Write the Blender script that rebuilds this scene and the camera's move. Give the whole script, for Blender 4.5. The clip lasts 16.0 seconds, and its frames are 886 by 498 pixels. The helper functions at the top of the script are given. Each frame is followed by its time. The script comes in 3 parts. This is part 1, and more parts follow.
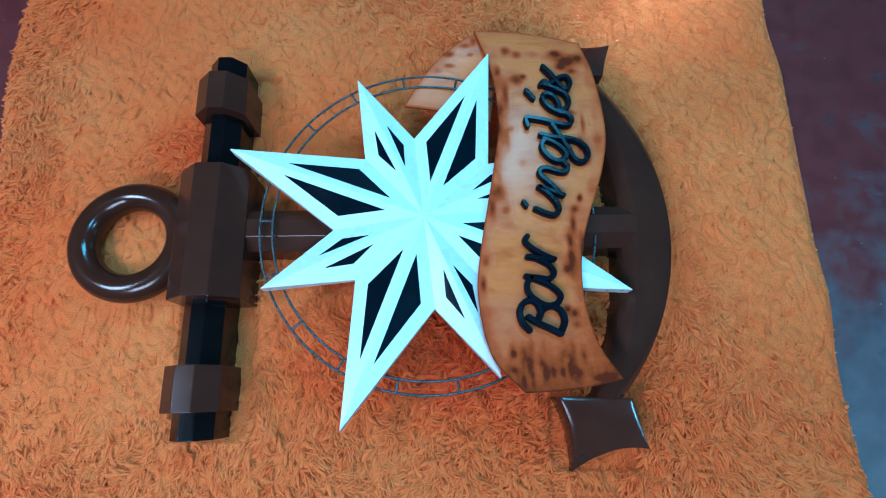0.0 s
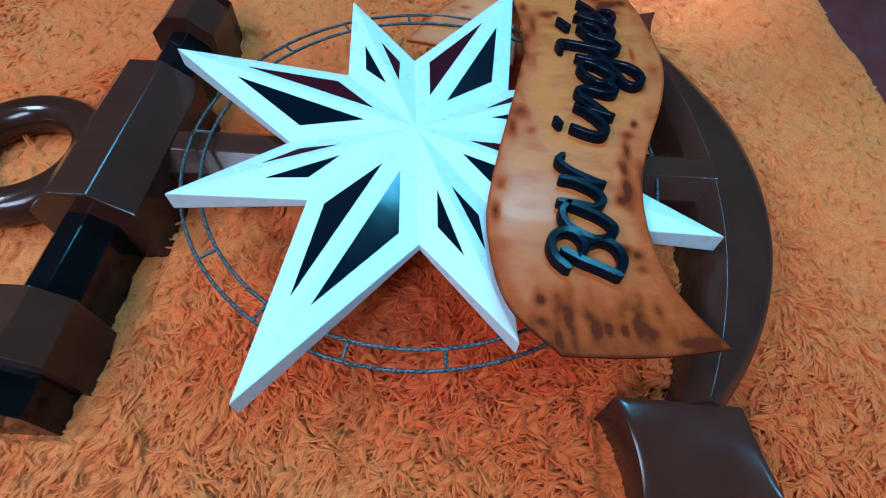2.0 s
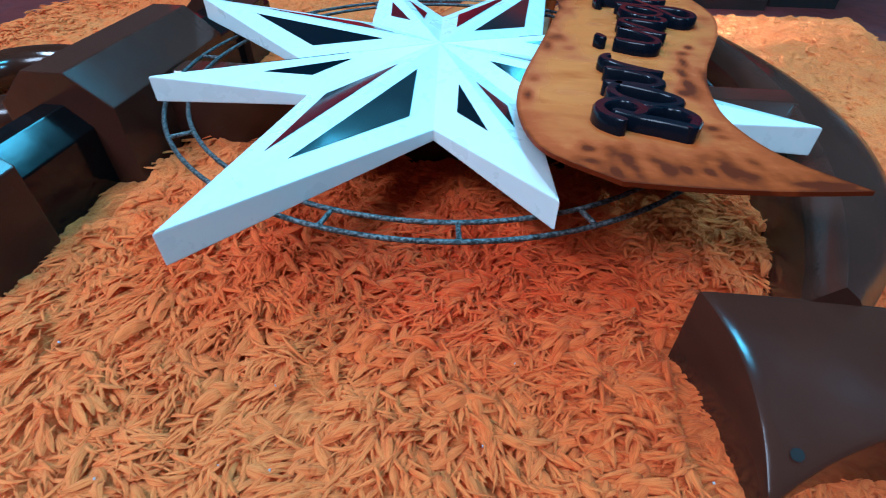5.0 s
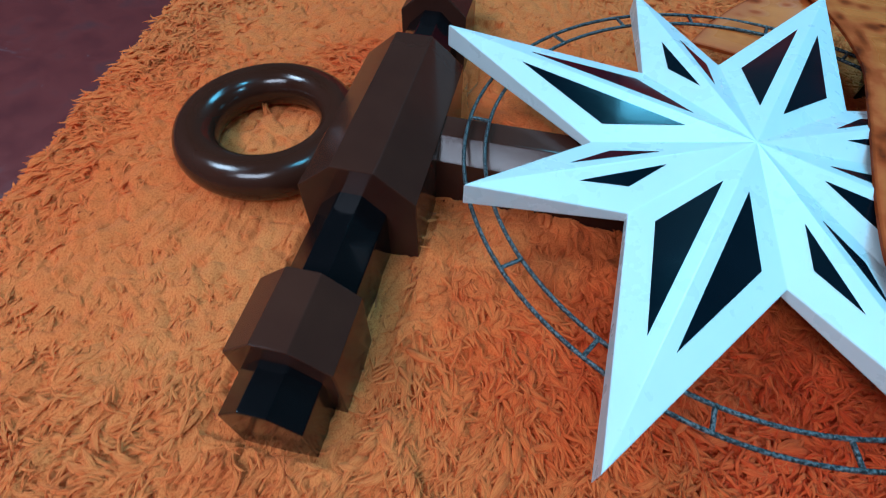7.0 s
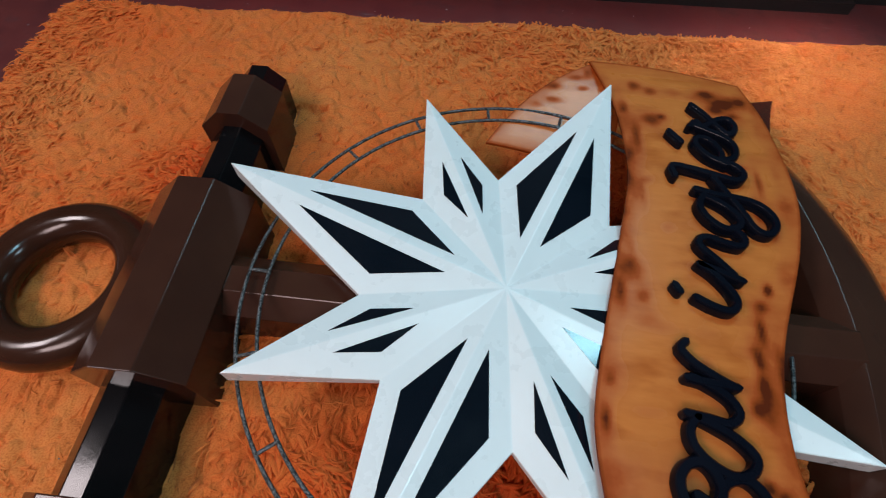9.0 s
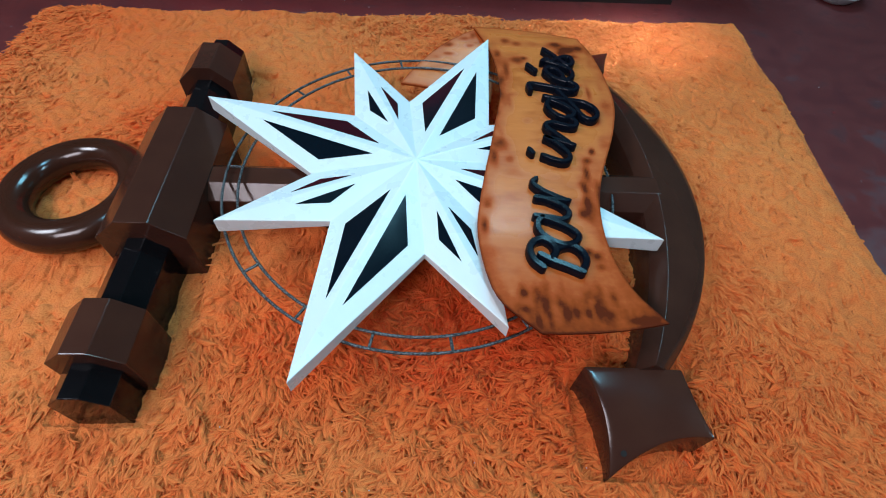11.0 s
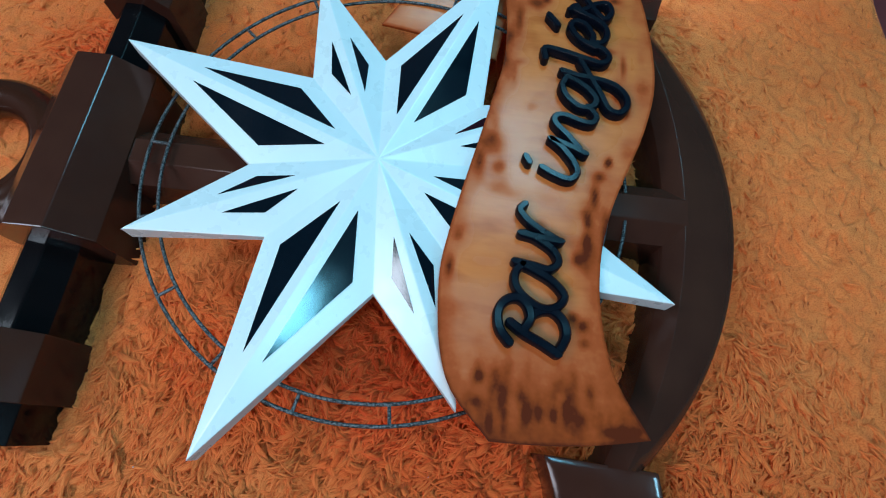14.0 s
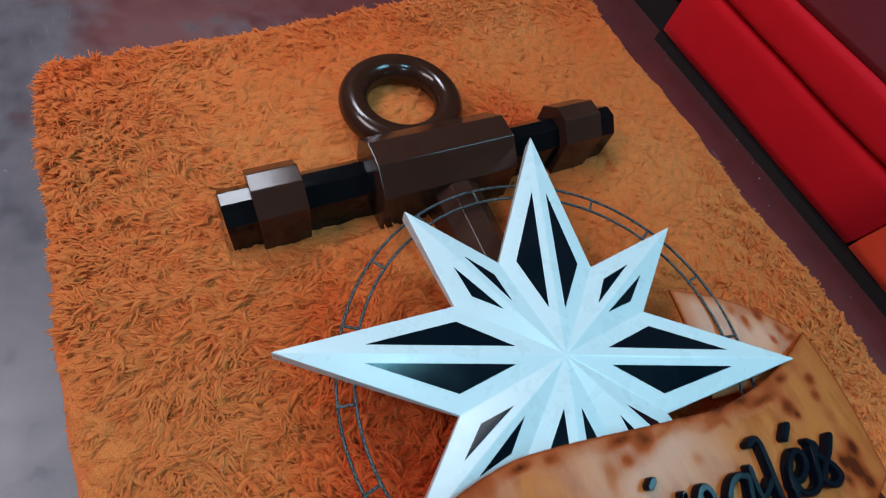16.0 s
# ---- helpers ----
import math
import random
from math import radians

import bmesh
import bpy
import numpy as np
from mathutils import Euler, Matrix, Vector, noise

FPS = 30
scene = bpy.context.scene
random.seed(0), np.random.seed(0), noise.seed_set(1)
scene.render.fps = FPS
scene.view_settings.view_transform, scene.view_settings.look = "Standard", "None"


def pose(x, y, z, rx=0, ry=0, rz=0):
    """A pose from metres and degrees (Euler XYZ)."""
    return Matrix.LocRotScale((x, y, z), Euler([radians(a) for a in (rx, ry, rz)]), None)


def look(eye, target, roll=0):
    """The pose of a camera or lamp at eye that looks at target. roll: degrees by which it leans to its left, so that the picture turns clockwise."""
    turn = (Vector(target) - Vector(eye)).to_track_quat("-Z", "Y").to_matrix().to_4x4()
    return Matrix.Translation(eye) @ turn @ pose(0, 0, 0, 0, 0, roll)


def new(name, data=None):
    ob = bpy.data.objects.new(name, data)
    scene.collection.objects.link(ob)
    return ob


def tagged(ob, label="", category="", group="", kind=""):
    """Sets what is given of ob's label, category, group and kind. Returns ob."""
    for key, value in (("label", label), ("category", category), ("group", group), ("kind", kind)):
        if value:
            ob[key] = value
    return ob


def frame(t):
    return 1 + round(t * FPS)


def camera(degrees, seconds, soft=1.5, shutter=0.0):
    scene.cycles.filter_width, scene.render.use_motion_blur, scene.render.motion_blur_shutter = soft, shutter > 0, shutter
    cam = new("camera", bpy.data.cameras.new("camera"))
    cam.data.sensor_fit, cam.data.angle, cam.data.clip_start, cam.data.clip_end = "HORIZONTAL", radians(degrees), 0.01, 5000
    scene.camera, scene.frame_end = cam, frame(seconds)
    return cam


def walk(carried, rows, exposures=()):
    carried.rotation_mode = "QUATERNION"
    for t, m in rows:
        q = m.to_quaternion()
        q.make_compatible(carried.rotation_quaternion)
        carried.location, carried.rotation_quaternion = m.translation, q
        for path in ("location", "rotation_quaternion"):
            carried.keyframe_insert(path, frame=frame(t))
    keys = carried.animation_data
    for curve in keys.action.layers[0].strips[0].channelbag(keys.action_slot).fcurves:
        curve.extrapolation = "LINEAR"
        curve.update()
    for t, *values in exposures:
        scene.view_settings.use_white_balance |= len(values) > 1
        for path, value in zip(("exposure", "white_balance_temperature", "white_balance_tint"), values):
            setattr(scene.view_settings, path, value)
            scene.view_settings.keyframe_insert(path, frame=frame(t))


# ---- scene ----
cam = camera(82.74, 16.0, soft=1.05, shutter=0.18)
PATH = [
    (0, (0.0296, -0.3792, 1.2060), (0.0408, -0.0953, 0.2472), 2.21),
    (0.5, (0.0261, -0.4288, 1.1493), (0.0369, -0.1161, 0.1995), 2.83),
    (1, (0.0496, -0.5228, 1.0512), (0.0560, -0.1390, 0.1278), 1.59),
    (1.5, (0.0575, -0.5658, 0.9054), (0.0539, -0.1014, 0.0198), 0.60),
    (2, (0.0745, -0.5913, 0.7245), (0.0501, -0.0321, -0.1042), 2.17),
    (2.5, (0.1471, -0.6307, 0.6146), (0.1006, -0.0520, -0.1995), 0.13),
    (3, (0.2162, -0.6664, 0.5364), (0.1716, -0.0687, -0.2641), -1.74),
    (3.2, (0.2269, -0.6726, 0.5067), (0.1800, -0.0489, -0.2735), -3.83),
    (5.3, (0.0601, -0.7320, 0.4176), (-0.0773, 0.0180, -0.2295), 2.39),
    (5.5, (0.0236, -0.7438, 0.4239), (-0.1503, -0.0023, -0.2242), 2.77),
    (6, (-0.0367, -0.7454, 0.4365), (-0.2831, -0.0261, -0.2130), 2.29),
    (6.5, (-0.1197, -0.6861, 0.4984), (-0.2978, -0.0394, -0.2432), 3.11),
    (7, (-0.2679, -0.5654, 0.6055), (-0.4047, 0.0088, -0.2018), 1.23),
    (7.5, (-0.2775, -0.4304, 0.6675), (-0.3830, 0.1105, -0.1670), 0.11),
    (8, (-0.1939, -0.3089, 0.7225), (-0.3011, 0.1987, -0.1324), -2.17),
    (8.5, (-0.1197, -0.2859, 0.7710), (-0.2249, 0.2070, -0.0927), -2.39),
    (9, (-0.0416, -0.3079, 0.7785), (-0.1130, 0.2022, -0.0786), -0.23),
    (9.5, (-0.0291, -0.3837, 0.7620), (0.0450, 0.1804, -0.0604), 5.23),
    (10, (-0.0031, -0.5748, 0.7704), (0.1353, -0.0019, -0.0375), 7.17),
    (10.2, (0.0320, -0.6444, 0.7872), (0.1312, -0.0617, -0.0194), 5.14),
    (12.3, (0.0378, -0.7139, 0.9332), (0.0261, -0.1625, 0.0990), 2.52),
    (12.5, (0.0369, -0.6815, 0.9383), (0.0225, -0.1793, 0.0737), 1.60),
    (13, (0.0227, -0.5528, 0.9166), (0.0134, -0.1076, 0.0212), 1.50),
    (13.5, (0.0338, -0.4099, 0.8697), (0.0271, -0.0259, -0.0536), 0.24),
    (14, (0.1293, -0.3737, 0.8376), (0.1078, -0.0255, -0.0996), 4.21),
    (14.5, (0.0503, -0.3498, 0.8441), (0.0462, 0.0356, -0.0786), 15.79),
    (15, (-0.0173, -0.3806, 0.8816), (-0.2005, -0.0143, -0.0307), 20.15),
    (15.5, (0.1493, -0.4058, 0.9390), (-0.1641, -0.0476, 0.0595), 23.27),
    (16, (0.0966, -0.4217, 0.9405), (-0.2879, -0.0846, 0.0812), 21.61),
]
EXPOSURES = [(0.0, 0.50, 4550, 4), (3.0, 0.60, 4700, 5), (5.5, 0.9, 4600, 2), (7.0, 0.33, 4950, 5), (7.5, 0.28, 5400, 12), (8.1, 0.02, 6900, 32), (9.5, 0.04, 7400, 35), (10.2, 0.24, 7100, 32), (12.5, 0.53, 4700, 3), (14.0, 0.20, 5700, 13), (16.0, 0.06, 6150, 20)]
walk(cam, [(t, look(eye, target, roll)) for t, eye, target, roll in PATH], EXPOSURES)

# ---- sky and unseen lamps ----
world = bpy.data.worlds.new("sky")
scene.world = world
world.use_nodes = True
sky = world.node_tree.nodes.new("ShaderNodeTexSky")
sky.sky_type = 'NISHITA'
sky.sun_disc = False
sky.sun_elevation, sky.sun_rotation = radians(48), radians(-70)
world.node_tree.links.new(sky.outputs[0], world.node_tree.nodes["Background"].inputs[0])
world.node_tree.nodes["Background"].inputs[1].default_value = 0.1

ROOM_H = 2.7
# unseen lamps set in the roof: centre x, y, width, depth, watts, share of the warmer tint
# Placed from reflections, except the fourth, added fill, and two made-up slots last.
UNSEEN_LAMPS = [(0.36, 1.60, 1.1, 0.95, 52, 0), (-2.42, -0.58, 0.90, 0.85, 60, 0.8), (0.38, -0.36, 0.40, 0.40, 18, 0), (-1.00, -2.35, 1.7, 1.2, 78, 1), (2.12, -0.98, 0.34, 0.34, 30, 0.2), (0.62, 0.73, 0.34, 0.2, 0.6, 1), (0.78, 0.10, 0.10, 0.55, 0.10, 0.9)]
BLUE_DAY, WARM_TINT = (0.30, 0.89, 1.05), (1.0, 0.95, 0.92)  # open sky; a warmer tint to balance it


def place_lamp(m, w, d, watts, tint):
    lamp = bpy.data.lights.new("unseen_lamp", 'AREA')
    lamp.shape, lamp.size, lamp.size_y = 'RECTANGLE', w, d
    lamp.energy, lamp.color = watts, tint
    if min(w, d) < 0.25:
        lamp.spread = radians(11)  # the added narrow slots give only a beam
    new("unseen_lamp", lamp).matrix_world = m


for rx, ry, rw, rd, watts, warm in UNSEEN_LAMPS:
    place_lamp(pose(rx, ry, ROOM_H + 0.05), rw, rd, watts, [b + (w - b) * warm for b, w in zip(BLUE_DAY, WARM_TINT)])


# ---- materials ----
def material(name, rough=0.5, metal=0.0, coat=0.0, spec=0.5):
    m = bpy.data.materials.new(name)
    m.use_nodes = True
    b = m.node_tree.nodes["Principled BSDF"]
    b.inputs["Roughness"].default_value = rough
    b.inputs["Metallic"].default_value = metal
    b.inputs["Coat Weight"].default_value = coat
    b.inputs["Specular IOR Level"].default_value = spec
    return m, m.node_tree.nodes, m.node_tree.links, b


def noise_tex(n, l, scale, detail=4.0, vec=None, rough=0.55):
    t = n.new("ShaderNodeTexNoise")
    t.inputs["Scale"].default_value, t.inputs["Detail"].default_value = scale, detail
    t.inputs["Roughness"].default_value = rough
    if vec is None:
        vec = n.new("ShaderNodeTexCoord").outputs["Object"]
    l.new(vec, t.inputs["Vector"])
    return t.outputs["Fac"]


def ramp(n, l, fac, stops):
    r = n.new("ShaderNodeValToRGB")
    while len(r.color_ramp.elements) < len(stops):
        r.color_ramp.elements.new(0.5)
    for e, (p, c) in zip(r.color_ramp.elements, stops):
        e.position = p
        e.color = (*c, 1) if len(c) == 3 else c
    l.new(fac, r.inputs[0])
    return r.outputs["Color"]


def mix(n, l, fac, a, b, mode='MIX'):
    x = n.new("ShaderNodeMix")
    x.data_type, x.blend_type = 'RGBA', mode
    for sock, v in ((x.inputs[0], fac), (x.inputs[6], a), (x.inputs[7], b)):
        if isinstance(v, (int, float)):
            sock.default_value = v
        elif isinstance(v, tuple):
            sock.default_value = (*v, 1)
        else:
            l.new(v, sock)
    return x.outputs[2]


def calc(n, l, op, a, b=0.0, c=0.0):
    x = n.new("ShaderNodeMath")
    x.operation = op
    for sock, v in zip(x.inputs, (a, b, c)):
        if isinstance(v, (int, float)):
            sock.default_value = v
        else:
            l.new(v, sock)
    return x.outputs[0]


def bump(n, l, bsdf, height, strength, dist):
    b = n.new("ShaderNodeBump")
    b.inputs["Strength"].default_value, b.inputs["Distance"].default_value = strength, dist
    l.new(height, b.inputs["Height"])
    l.new(b.outputs[0], bsdf.inputs["Normal"])


def painted(name, col, col2, rough, rough2, relief=0.15, coat=0.0, spec=0.5):
    """Sprayed paint over filler: faint clouding, dust specks and a slight orange-peel."""
    m, n, l, b = material(name, rough, coat=coat, spec=spec)
    big = noise_tex(n, l, 9, 5)
    l.new(mix(n, l, ramp(n, l, big, [(0.35, (0, 0, 0)), (0.7, (1, 1, 1))]), col, col2), b.inputs["Base Color"])
    r = ramp(n, l, noise_tex(n, l, 22, 6), [(0.3, (rough,) * 3), (0.75, (rough2,) * 3)])
    l.new(r, b.inputs["Roughness"])
    bump(n, l, b, noise_tex(n, l, 160, 3), relief, 0.0008)
    return m


BROWN = painted("brown_paint", (0.034, 0.012, 0.008), (0.044, 0.016, 0.010), 0.13, 0.22, 0.10, spec=0.26)
RING_BROWN = painted("gloss_brown_paint", (0.028, 0.009, 0.005), (0.036, 0.012, 0.007), 0.13, 0.22, 0.05, spec=0.38)
BLACK = painted("gloss_black_paint", (0.003, 0.003, 0.0035), (0.005, 0.004, 0.0045), 0.09, 0.16, 0.06, spec=0.27)
PANEL = painted("inlay_black_paint", (0.0018, 0.0045, 0.0075), (0.003, 0.006, 0.010), 0.09, 0.16, 0.04, spec=0.42)
LETTER = painted("letter_black_paint", (0.002, 0.003, 0.006), (0.004, 0.005, 0.009), 0.14, 0.22, 0.1, spec=0.15)
WHITE = painted("white_paint", (0.535, 0.590, 0.597), (0.565, 0.615, 0.622), 0.24, 0.36, 0.08)


def wood_material():
    """Varnished pale board, scorched with a torch in blotches, most of all along its ends and edges."""
    m, n, l, b = material("scorched_wood", 0.4, spec=0.4)
    tc = n.new("ShaderNodeTexCoord").outputs["Object"]
    mp = n.new("ShaderNodeMapping")
    mp.inputs["Scale"].default_value = (3.0, 18.0, 3.0)
    l.new(tc, mp.inputs[0])
    grain = noise_tex(n, l, 8, 8, mp.outputs[0])
    base = ramp(n, l, grain, [(0.25, (0.45, 0.116, 0.024)), (0.5, (0.48, 0.128, 0.028)), (0.75, (0.51, 0.142, 0.033))])
    cloud = noise_tex(n, l, 7, 4, tc)
    base = mix(n, l, ramp(n, l, cloud, [(0.42, (0, 0, 0)), (0.68, (0.8, 0.8, 0.8))]), base, (0.39, 0.090, 0.016))
    mp2 = n.new("ShaderNodeMapping")
    mp2.inputs["Scale"].default_value = (13.0, 34.0, 13.0)
    l.new(tc, mp2.inputs[0])
    lick = noise_tex(n, l, 1.0, 3, mp2.outputs[0], 0.5)  # passes of the torch across the board
    base = mix(n, l, ramp(n, l, lick, [(0.50, (0, 0, 0)), (0.70, (0.75, 0.75, 0.75))]), base, (0.32, 0.062, 0.010))
    torch = n.new("ShaderNodeAttribute")
    torch.attribute_name = "scorch"
    ragged = noise_tex(n, l, 60, 2, tc)
    burn = calc(n, l, 'MULTIPLY', torch.outputs["Fac"], calc(n, l, 'MULTIPLY_ADD', ragged, 0.8, 0.40))
    tan = ramp(n, l, burn, [(0.01, (0, 0, 0)), (0.30, (0.9, 0.9, 0.9))])
    dark = ramp(n, l, burn, [(0.24, (0, 0, 0)), (0.85, (0.95, 0.95, 0.95))])
    col = mix(n, l, tan, base, (0.33, 0.048, 0.006))
    col = mix(n, l, dark, col, (0.070, 0.009, 0.002))
    l.new(col, b.inputs["Base Color"])
    sheen = ramp(n, l, cloud, [(0.3, (0.20,) * 3), (0.7, (0.30,) * 3)])
    l.new(mix(n, l, tan, sheen, (0.6, 0.6, 0.6)), b.inputs["Roughness"])  # the charred spots are dull
    l.new(ramp(n, l, burn, [(0.1, (0.17,) * 3), (0.5, (0.05,) * 3)]), b.inputs["Specular IOR Level"])
    bump(n, l, b, grain, 0.04, 0.001)
    return m


def iron_material():
    m, n, l, b = material("rough_iron", 0.5, 0.4)
    f = noise_tex(n, l, 330, 3)
    l.new(ramp(n, l, f, [(0.42, (0.008, 0.009, 0.010)), (0.60, (0.12, 0.122, 0.125))]), b.inputs["Base Color"])
    bump(n, l, b, f, 0.9, 0.002)
    return m


def n_color(n, l, scale, vec):
    t = n.new("ShaderNodeTexNoise")
    t.inputs["Scale"].default_value = scale
    l.new(vec, t.inputs["Vector"])
    return t.outputs["Color"]


def pile_material():
    """Cotton shag: fine fibres along each lock, locks dyed slightly differently, redder patches. Shade between fibres
    and locks and below the star is put into the colour.
    """
    m, n, l, b = material("orange_shag", 0.95, spec=0.08)
    uv = n.new("ShaderNodeUVMap")
    uv.uv_map = "fibre"
    mp = n.new("ShaderNodeMapping")
    mp.inputs["Scale"].default_value = (1.0, 1.0, 1.0)
    l.new(uv.outputs[0], mp.inputs[0])
    fibre = noise_tex(n, l, 6.0, 3, mp.outputs[0], 0.65)
    tc = n.new("ShaderNodeTexCoord").outputs["Object"]
    patch = noise_tex(n, l, 2.6, 4, tc)
    small = noise_tex(n, l, 26, 4, tc)
    isl = n.new("ShaderNodeNewGeometry").outputs["Random Per Island"]
    dye_and_shade = n.new("ShaderNodeAttribute")
    dye_and_shade.attribute_name = "dye_and_shade"
    # red also carries the shade painted between locks and below the star
    red = calc(n, l, 'ADD', dye_and_shade.outputs["Fac"], calc(n, l, 'MULTIPLY_ADD', patch, 1.1, -0.55))
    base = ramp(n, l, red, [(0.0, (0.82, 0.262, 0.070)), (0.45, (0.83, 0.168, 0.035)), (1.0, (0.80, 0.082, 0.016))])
    base = mix(n, l, ramp(n, l, small, [(0.45, (0, 0, 0)), (0.78, (0.5, 0.5, 0.5))]), base, (0.80, 0.112, 0.020))
    base = mix(n, l, calc(n, l, 'MULTIPLY', isl, 0.35), base, (0.88, 0.280, 0.072))
    # darkened fibre lines paint the shade between threads
    base = mix(n, l, ramp(n, l, fibre, [(0.36, (1, 1, 1)), (0.54, (0, 0, 0))]), base, (0.80, 0.60, 0.50), 'MULTIPLY')
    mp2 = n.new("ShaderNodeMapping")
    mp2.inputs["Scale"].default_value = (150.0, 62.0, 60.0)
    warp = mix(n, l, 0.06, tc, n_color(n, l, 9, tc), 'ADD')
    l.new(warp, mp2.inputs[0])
    dark_parting = ramp(n, l, noise_tex(n, l, 1.0, 2, mp2.outputs[0], 0.5), [(0.65, (0, 0, 0)), (0.76, (0.8, 0.8, 0.8))])  # partings between the locks, with their shade in the colour
    # partings are multiplied darker to stand for the shade in them
    base = mix(n, l, dark_parting, base, (0.50, 0.24, 0.16), 'MULTIPLY')
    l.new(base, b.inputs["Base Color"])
    b.inputs["Sheen Weight"].default_value = 0.08
    b.inputs["Sheen Roughness"].default_value = 0.5
    b.inputs["Sheen Tint"].default_value = (1.0, 0.75, 0.55, 1)
    bump(n, l, b, calc(n, l, 'SUBTRACT', fibre, dark_parting), 0.8, 0.0030)
    thin = n.new("ShaderNodeBsdfTranslucent")
    l.new(base, thin.inputs[0])
    both = n.new("ShaderNodeMixShader")
    both.inputs[0].default_value = 0.36
    l.new(b.outputs[0], both.inputs[1])
    l.new(thin.outputs[0], both.inputs[2])
    l.new(both.outputs[0], n["Material Output"].inputs[0])
    return m


def floor_material():
    """Cement once painted maroon, rubbed through to blue-grey where it is walked on, some of that grey standing for sky
    reflection, with white scuffs and a few scratches.
    """
    m, n, l, b = material("waxed_cement", 0.3, spec=0.45)
    tc = n.new("ShaderNodeTexCoord").outputs["Object"]
    f1, f2, f3 = noise_tex(n, l, 2.2, 6, tc), noise_tex(n, l, 13, 7, tc), noise_tex(n, l, 55, 4, tc)
    paint = ramp(n, l, f2, [(0.30, (0.075, 0.016, 0.017)), (0.55, (0.100, 0.018, 0.017)), (0.75, (0.055, 0.017, 0.019))])
    grey = ramp(n, l, f2, [(0.30, (0.052, 0.044, 0.052)), (0.60, (0.080, 0.066, 0.074)), (0.80, (0.036, 0.032, 0.040))])
    xyz = n.new("ShaderNodeSeparateXYZ")
    l.new(tc, xyz.inputs[0])
    south = calc(n, l, 'MULTIPLY_ADD', xyz.outputs["Y"], -0.46, 0.0)  # greyer to the south: wear, plus sky reflection put into the colour
    south = calc(n, l, 'ADD', south, calc(n, l, 'MULTIPLY_ADD', xyz.outputs["X"], 0.13, -0.08))
    strip = calc(n, l, 'MULTIPLY', calc(n, l, 'GREATER_THAN', xyz.outputs["Y"], 0.86), 0.20)  # greyer along the sofa
    wear_and_sheen = calc(n, l, 'ADD', calc(n, l, 'ADD', f1, south), calc(n, l, 'ADD', strip, calc(n, l, 'MULTIPLY_ADD', f2, 0.3, -0.15)))
    c = mix(n, l, ramp(n, l, wear_and_sheen, [(0.44, (0, 0, 0)), (0.62, (1, 1, 1))]), paint, grey)
    mp = n.new("ShaderNodeMapping")
    mp.inputs["Scale"].default_value = (5.0, 26.0, 1.0)
    mp.inputs["Rotation"].default_value = (0, 0, 0.5)
    l.new(tc, mp.inputs[0])
    streak = calc(n, l, 'MULTIPLY', noise_tex(n, l, 3.0, 8, mp.outputs[0], 0.7), noise_tex(n, l, 4.5, 3, tc))
    c = mix(n, l, ramp(n, l, streak, [(0.36, (0, 0, 0)), (0.50, (0.45, 0.45, 0.45))]), c, (0.17, 0.17, 0.19))
    chip = ramp(n, l, f3, [(0.71, (0, 0, 0)), (0.76, (0.5, 0.5, 0.5))])
    c = mix(n, l, chip, c, (0.20, 0.19, 0.20))
    l.new(c, b.inputs["Base Color"])
    l.new(ramp(n, l, f2, [(0.3, (0.30,) * 3), (0.7, (0.48,) * 3)]), b.inputs["Roughness"])
    bump(n, l, b, f2, 0.15, 0.003)
    return m


def cloth_material(name, a, c):
    m, n, l, b = material(name, 0.85, spec=0.2)
    l.new(mix(n, l, noise_tex(n, l, 14, 5), a, c), b.inputs["Base Color"])
    b.inputs["Sheen Weight"].default_value = 0.15
    b.inputs["Sheen Tint"].default_value = (*[min(1, 2.0 * v + 0.1) for v in a], 1)
    weave = noise_tex(n, l, 900, 2)
    bump(n, l, b, weave, 0.25, 0.001)
    return m


def plain(name, col, rough, scale=6):
    m, n, l, b = material(name, rough)
    f = noise_tex(n, l, scale, 6)
    l.new(mix(n, l, f, tuple(v * 0.85 for v in col), tuple(min(1, v * 1.15) for v in col)), b.inputs["Base Color"])
    bump(n, l, b, noise_tex(n, l, scale * 18, 4), 0.2, 0.002)
    return m


WOOD, IRON, PILE, FLOOR = wood_material(), iron_material(), pile_material(), floor_material()
RED = cloth_material("red_velvet", (0.50, 0.0015, 0.006), (0.60, 0.003, 0.009))
# darker copy of the red velvet, for the shaded seat top
SHADED_RED = cloth_material("shaded_red_velvet", (0.085, 0.001, 0.002), (0.12, 0.002, 0.003))
ORANGE = cloth_material("orange_red_velvet", (0.62, 0.040, 0.012), (0.70, 0.055, 0.018))
HOLE_SHADE = plain("shaded_hole", (0.004, 0.004, 0.004), 0.95, 60)
DARK_WOOD = plain("black_lacquer", (0.012, 0.010, 0.010), 0.35)
PLASTER = plain("wall_plaster", (0.08, 0.045, 0.038), 0.8)
ROOF = plain("ceiling_boards", (0.032, 0.020, 0.018), 0.7)
LINT = plain("white_lint", (0.42, 0.42, 0.46), 0.8, 60)
BACKING = plain("rug_backing", (0.45, 0.09, 0.02), 0.95, 40)


# ---- building blocks ----
def part(name, bm, mat, parent=None, label="", smooth=False):
    """Links a bmesh as one mesh object, under a thing or a part if given."""
    me = bpy.data.meshes.new(name)
    bmesh.ops.recalc_face_normals(bm, faces=bm.faces)
    bm.to_mesh(me)
    bm.free()
    me.materials.append(mat)
    if smooth:
        me.shade_smooth()
    ob = new(name, me)
    if parent is not None:
        ob.parent = parent
    if label:
        tagged(ob, label)
    return ob


